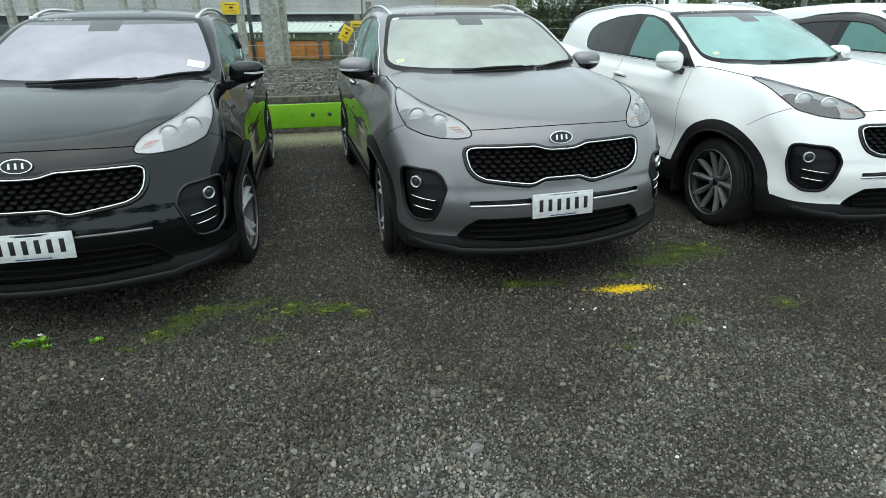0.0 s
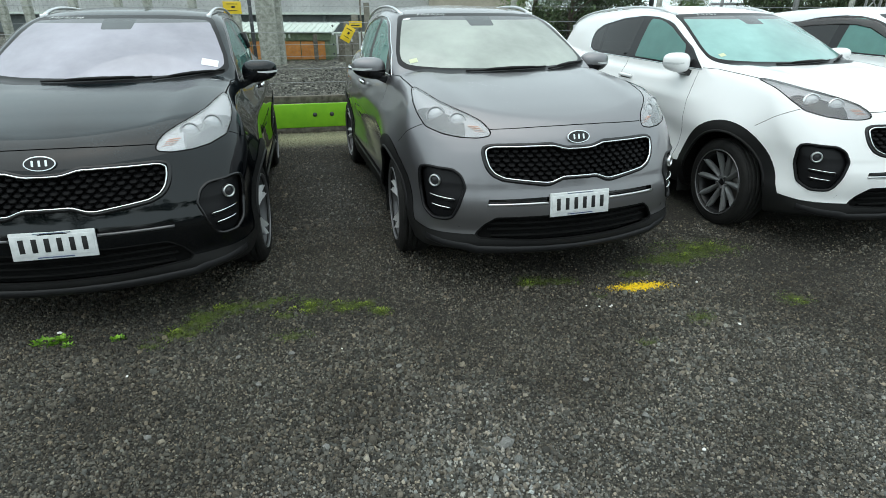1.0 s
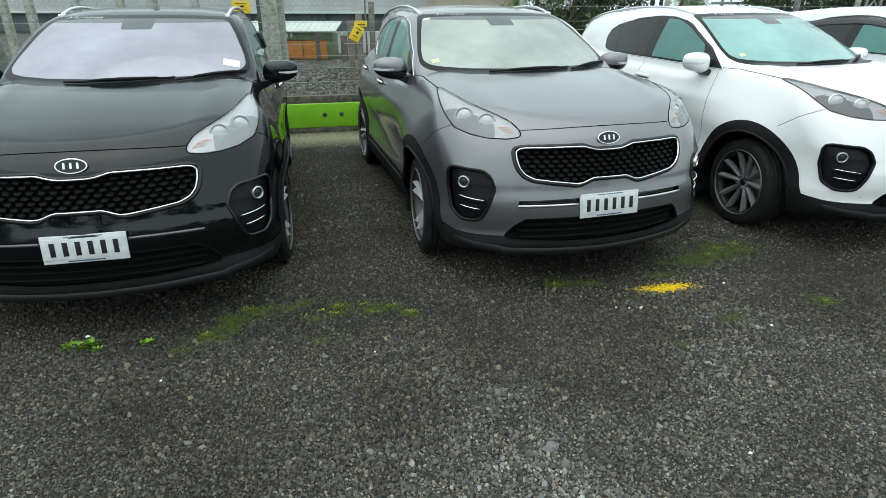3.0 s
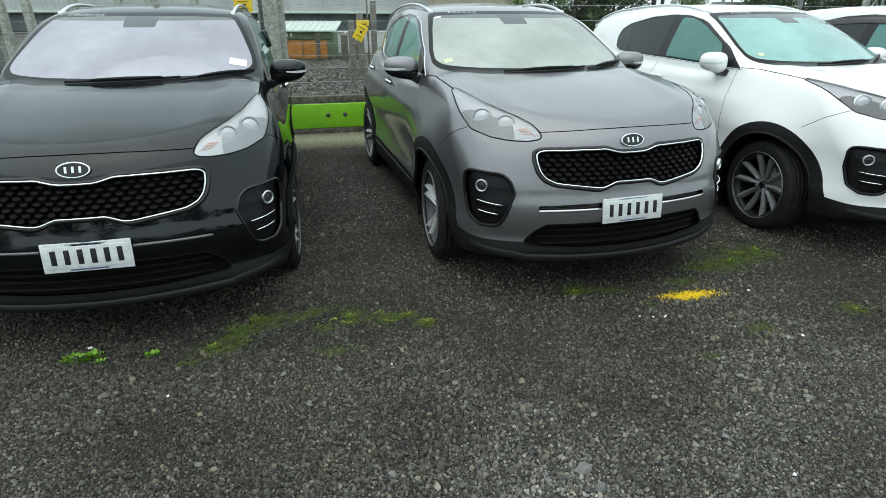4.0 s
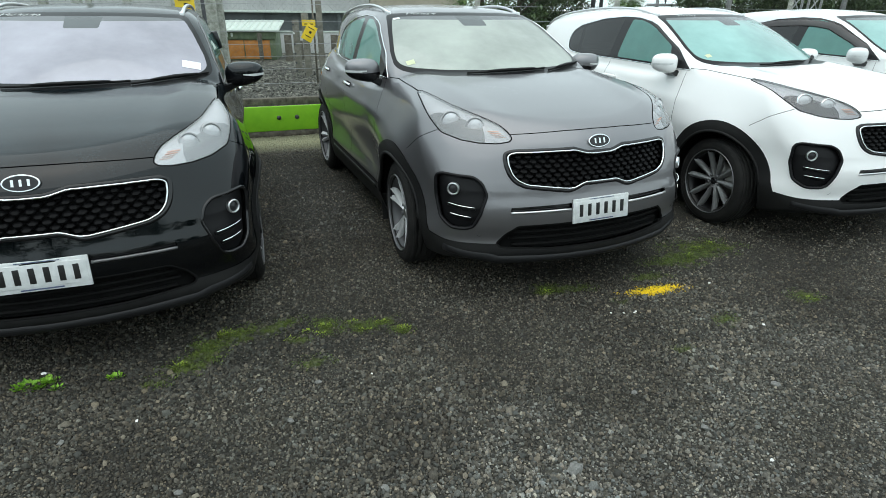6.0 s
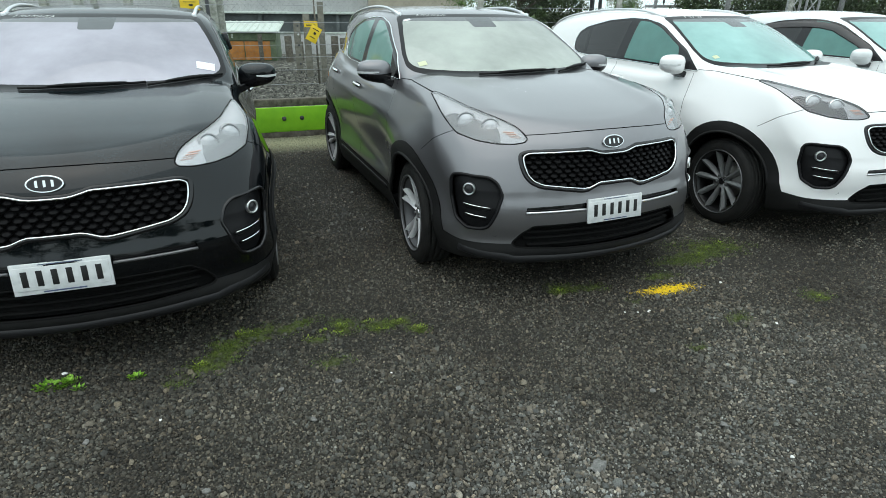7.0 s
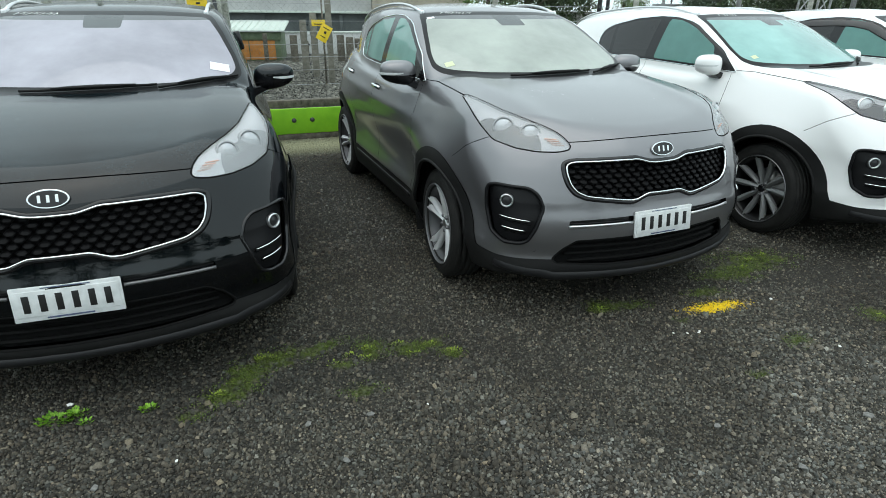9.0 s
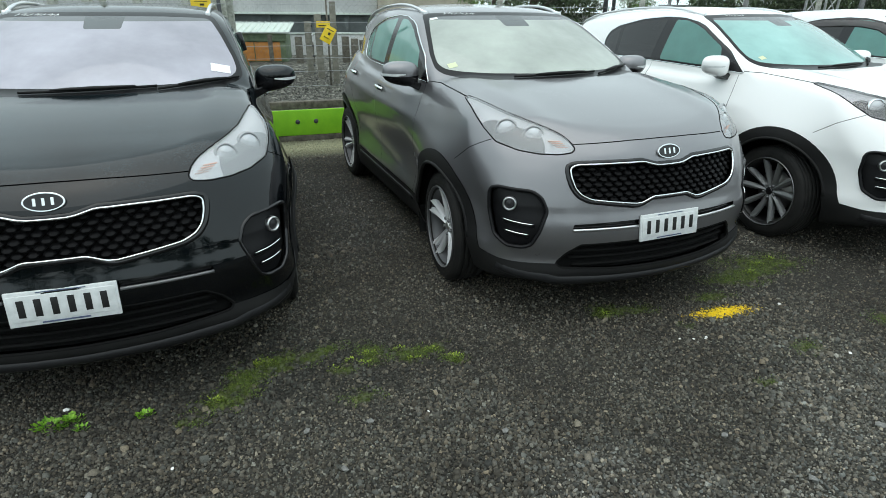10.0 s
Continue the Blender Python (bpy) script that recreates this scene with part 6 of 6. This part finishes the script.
def lattice_tower(x, y, h, w):
    t = tagged(new("lattice_tower"), "galvanised steel lattice tower", "tower", "steel masts in the substation")
    t.matrix_basis = pose(x, y, 0, 0, 0, 20)
    for sx in (-1, 1):
        for sy in (-1, 1):
            part("leg", box_mesh("leg", (0.07, 0.07, h), (sx * w / 2, sy * w / 2, h / 2), 0.008), GALV, t)
    n = int(h / w)
    for i in range(n):
        for sy in (-1, 1):
            for sg in (-1, 1):
                part("brace", box_mesh("brace", (w * 1.41, 0.03, 0.04), (0, 0, 0), 0.004, 2, Matrix.Translation((0, sy * w / 2, w * (i + 0.5))) @ Matrix.Rotation(radians(45 * sg), 4, "Y")), GALV, t)


def gantry(x, y):
    g = tagged(new("gantry"), "steel busbar gantry with insulators", "gantry")
    g.matrix_basis = pose(x, y, 0, 0, 0, 0)
    for i, px in enumerate((-1.6, 0.0, 1.5)):
        part("upright", box_mesh("upright", (0.12, 0.12, 3.2), (px, 0, 1.6), 0.01), GALV, g)
    part("beam", box_mesh("beam", (4.2, 0.14, 0.12), (0, 0, 1.82), 0.01), GALV, g)
    part("beam", box_mesh("beam", (4.2, 0.14, 0.12), (0, 0, 3.1), 0.01), GALV, g)
    for px in (-1.2, -0.6, 0.5, 1.0):
        me = lathe("insulator", [(0.0, 0.3), (0.03, 0.3), (0.03, 0.26), (0.07, 0.24), (0.03, 0.21), (0.07, 0.18), (0.03, 0.15), (0.07, 0.12), (0.03, 0.09), (0.03, 0.0)], 12)
        part("insulator", me, STEEL_DARK, g, at=pose(px, 0, 1.88, 0, -90, 0))


def pole(name, x, y, h, r, mat, label, lean=0):
    tagged(part(name, lathe(name, [(0.0, 0.0), (r, 0.0), (r * 0.8, h), (0.0, h)], 14), mat, at=pose(x, y, 0, 0, lean, 0) @ pose(0, 0, 0, 0, -90, 0)), label, "pole")


def ballast():
    """Coarse railway stone over the yard behind the barrier."""
    m, nt, b = material("coarse_ballast", 0.9, 0.0, (0.1, 0.1, 0.09))
    tc = nt.nodes.new("ShaderNodeTexCoord")
    v = nt.nodes.new("ShaderNodeTexVoronoi")
    v.inputs["Scale"].default_value = 15
    nt.links.new(tc.outputs["Object"], v.inputs["Vector"])
    sep = nt.nodes.new("ShaderNodeSeparateColor")
    nt.links.new(v.outputs["Color"], sep.inputs["Color"])
    r = nt.nodes.new("ShaderNodeValToRGB")
    r.color_ramp.elements[0].color, r.color_ramp.elements[1].color = (0.012, 0.012, 0.010, 1), (0.30, 0.295, 0.26, 1)
    r.color_ramp.elements.new(0.6).color = (0.064, 0.063, 0.054, 1)
    nt.links.new(sep.outputs["Red"], r.inputs["Fac"])
    n, k = mix_noise(nt, b, 0.9, (0.55, 0.55, 0.5), (1.25, 1.25, 1.2), 0.35, 0.65, 5, None)
    mul = nt.nodes.new("ShaderNodeMix")
    mul.data_type, mul.blend_type = "RGBA", "MULTIPLY"
    mul.inputs["Factor"].default_value = 1.0
    nt.links.new(r.outputs["Color"], mul.inputs["A"])
    nt.links.new(k.outputs["Color"], mul.inputs["B"])
    nt.links.new(mul.outputs["Result"], b.inputs["Base Color"])
    bump(nt, b, v.outputs["Distance"], 1.0, -0.04)
    xs, ys = np.linspace(-26, 26, 131), np.linspace(0.25, 31, 120)
    V = [(x, y + 8.0 + math.tan(radians(SLOPE)) * np.clip(x + 2.0, -9, 12), 0.03 + 0.02 * noise.noise((x * 0.8, y * 0.8, 7))) for y in ys for x in xs]
    F = [(j * 131 + i, j * 131 + i + 1, j * 131 + 132 + i, j * 131 + 131 + i) for j in range(119) for i in range(130)]
    tagged(part("yard_ballast", raw_mesh("yard_ballast", V, F), m), "coarse grey ballast over the substation yard", "ground", kind="structure")

    rng = np.random.default_rng(11)
    n = 9000
    x = rng.uniform(-5.2, 1.2, n)
    y = 8.22 + math.tan(radians(SLOPE)) * (x + 2.0) + 9.0 * rng.random(n) ** 1.5
    size = np.clip(np.exp(rng.normal(math.log(0.020), 0.35, n)), 0.010, 0.05)
    base = np.array([(-1, -1, -1), (1, -1, -1), (1, 1, -1), (-1, 1, -1), (-0.7, -0.7, 1), (0.7, -0.7, 1), (0.7, 0.7, 1), (-0.7, 0.7, 1)], float) * (0.8, 0.65, 0.5)
    S = base[None] * (1 + rng.uniform(-0.35, 0.3, (n, 8, 3))) * size[:, None, None]
    a = rng.uniform(0, 2 * math.pi, n)[:, None]
    W = np.stack([S[..., 0] * np.cos(a) - S[..., 1] * np.sin(a) + x[:, None], S[..., 0] * np.sin(a) + S[..., 1] * np.cos(a) + y[:, None], S[..., 2] + 0.035 + 0.3 * size[:, None]], 2).reshape(-1, 3)
    quad = np.array([(4, 5, 6, 7), (0, 1, 5, 4), (1, 2, 6, 5), (2, 3, 7, 6), (3, 0, 4, 7)])
    F = (quad[None] + 8 * np.arange(n)[:, None, None]).reshape(-1, 4)
    tagged(part("ballast_stones", raw_mesh("ballast_stones", W.tolist(), F.tolist(), False), leaf_material("ballast_stone", (0.02, 0.02, 0.017), (0.20, 0.197, 0.17), 0.9)), "loose angular ballast stones behind the barrier", "stones", kind="stuff")


ballast()
barrier()
fence()
sign("warning_sign", -1.585, 1.275, 0.155, 0.225, 30, "yellow warning sign hanging crooked on the fence")
_s = tagged(part("warning_sign", box_mesh("panel", (0.27, 0.006, 0.12), (0, 0, 0), 0.002), YELLOW, at=pose(-2.03, 12.66, 1.31)), "small yellow sign nailed to a timber post", "sign")
part("marking", box_mesh("marking", (0.18, 0.002, 0.02), (0, -0.004, -0.02)), INK, _s)
sign("warning_sign", -3.12, 1.63, 0.24, 0.16, 0, "yellow notice wired to the fence")
timber_post(-2.74, 15.85, 0.17, 1.30, "weathered grey timber post with bolt holes")
timber_post(-2.38, 14.91, 0.16, 1.48, "weathered grey timber post")
timber_post(-1.92, 13.75, 0.13, 1.74, "slim weathered timber post")
pole("steel_bar", -2.02, 13.44, 1.80, 0.022, TIMBER, "thin dark stake beside a post")
for i_, (x_, h_) in enumerate(((-2.55, 0.80), (-2.25, 0.62), (-3.4, 0.85), (-1.15, 0.80), (-0.85, 0.75), (-0.6, 0.7), (-0.35, 0.78))):
    timber_post(x_ - 0.9, 19.0 + 0.3 * (i_ % 2), 0.13 if i_ == 2 else 0.22, h_, "short grey timber stump post")
for i_ in range(12):
    tagged(part("concrete_post", box_mesh("concrete_post", (0.17, 0.17, 3.0), (0, 0, 1.5), 0.015), CONCRETE, at=pose(-16.5 + 1.0 * i_, 15.0 + 0.25 * (i_ % 3), 0)), "slim concrete post of the substation yard", "post", "concrete posts in the yard")
_w = tagged(new("low_white_wall"), "low whitewashed wall with dark capping behind the posts", "wall")
_w.matrix_basis = pose(-2.3, 22.4, 0, 0, 0, 2)
part("wall", box_mesh("wall", (4.2, 0.15, 0.74), (0, 0, 0.37), 0.01), WALL_PALE, _w)
part("capping", box_mesh("capping", (4.3, 0.22, 0.05), (0, 0, 0.765), 0.008), ROOF_PALE, _w)
pillar()
shed()
building()
pole("striped_pole", -3.02, 8.95, 2.6, 0.03, STEEL_DARK, "thin dark pole with pale bands at the fence")
pole("steel_pole", -6.68, 8.6, 3.0, 0.07, GALV, "blue-grey galvanised steel pole", -4)
tree(4.4, 21.5, 3.3, 1.5, -0.2, LEAF_DARK, 9000, 0.16, "dense dark evergreen tree behind the fence", 3)
tree(5.75, 22.8, 3.4, 1.25, -0.2, LEAF_DARK, 9000, 0.16, "dense dark evergreen tree behind the fence", 4)
tree(3.3, 23.0, 3.2, 1.6, -0.1, LEAF_LIGHT, 8000, 0.13, "leafy tree behind the fence", 5)
tree(11.5, 30.0, 2.5, 1.15, 0.2, LEAF_LIGHT, 7000, 0.10, "rounded light green bush", 6, "bush")
tree(13.6, 33.0, 1.9, 0.9, 0.1, LEAF_DARK, 3000, 0.10, "low dark bush beside the gantry", 7, "bush")
for i_, x_ in enumerate((14.3, 16.1, 17.9, 19.7, 21.5, 23.3)):
    tree(x_, 26.0 + 0.6 * (i_ % 2), 3.5, 1.6, -0.1, LEAF_DARK, 8000, 0.17, "dense dark tree of a tall hedge", 10 + i_)
lattice_tower(15.7, 22.0, 7.0, 0.75)
pole("lamp_pole", 16.9, 21.5, 6.0, 0.10, GALV, "grey steel pole in the yard")
pole("lamp_pole", 11.4, 20.0, 5.0, 0.09, GALV, "grey steel pole in the yard")
pole("lamp_pole", 8.0, 24.0, 5.0, 0.10, STEEL_DARK, "dark steel pole in the yard")
pole("lamp_pole", 8.45, 24.3, 5.0, 0.08, STEEL_DARK, "dark steel pole in the yard")
gantry(14.2, 28.0)

# ---- the far side of the yard, behind the camera, which the paint and glass mirror ----
for i_ in range(15):
    tree(-17.0 + 2.5 * i_ + 0.6 * math.sin(i_ * 2.1), -13.0 - 1.2 * math.cos(i_ * 1.7), 4.0 + 1.2 * math.sin(i_ * 1.3), 1.6, 0.0, LEAF_DARK, 2400, 0.26, "dark evergreen tree along the yard's edge", 40 + i_)
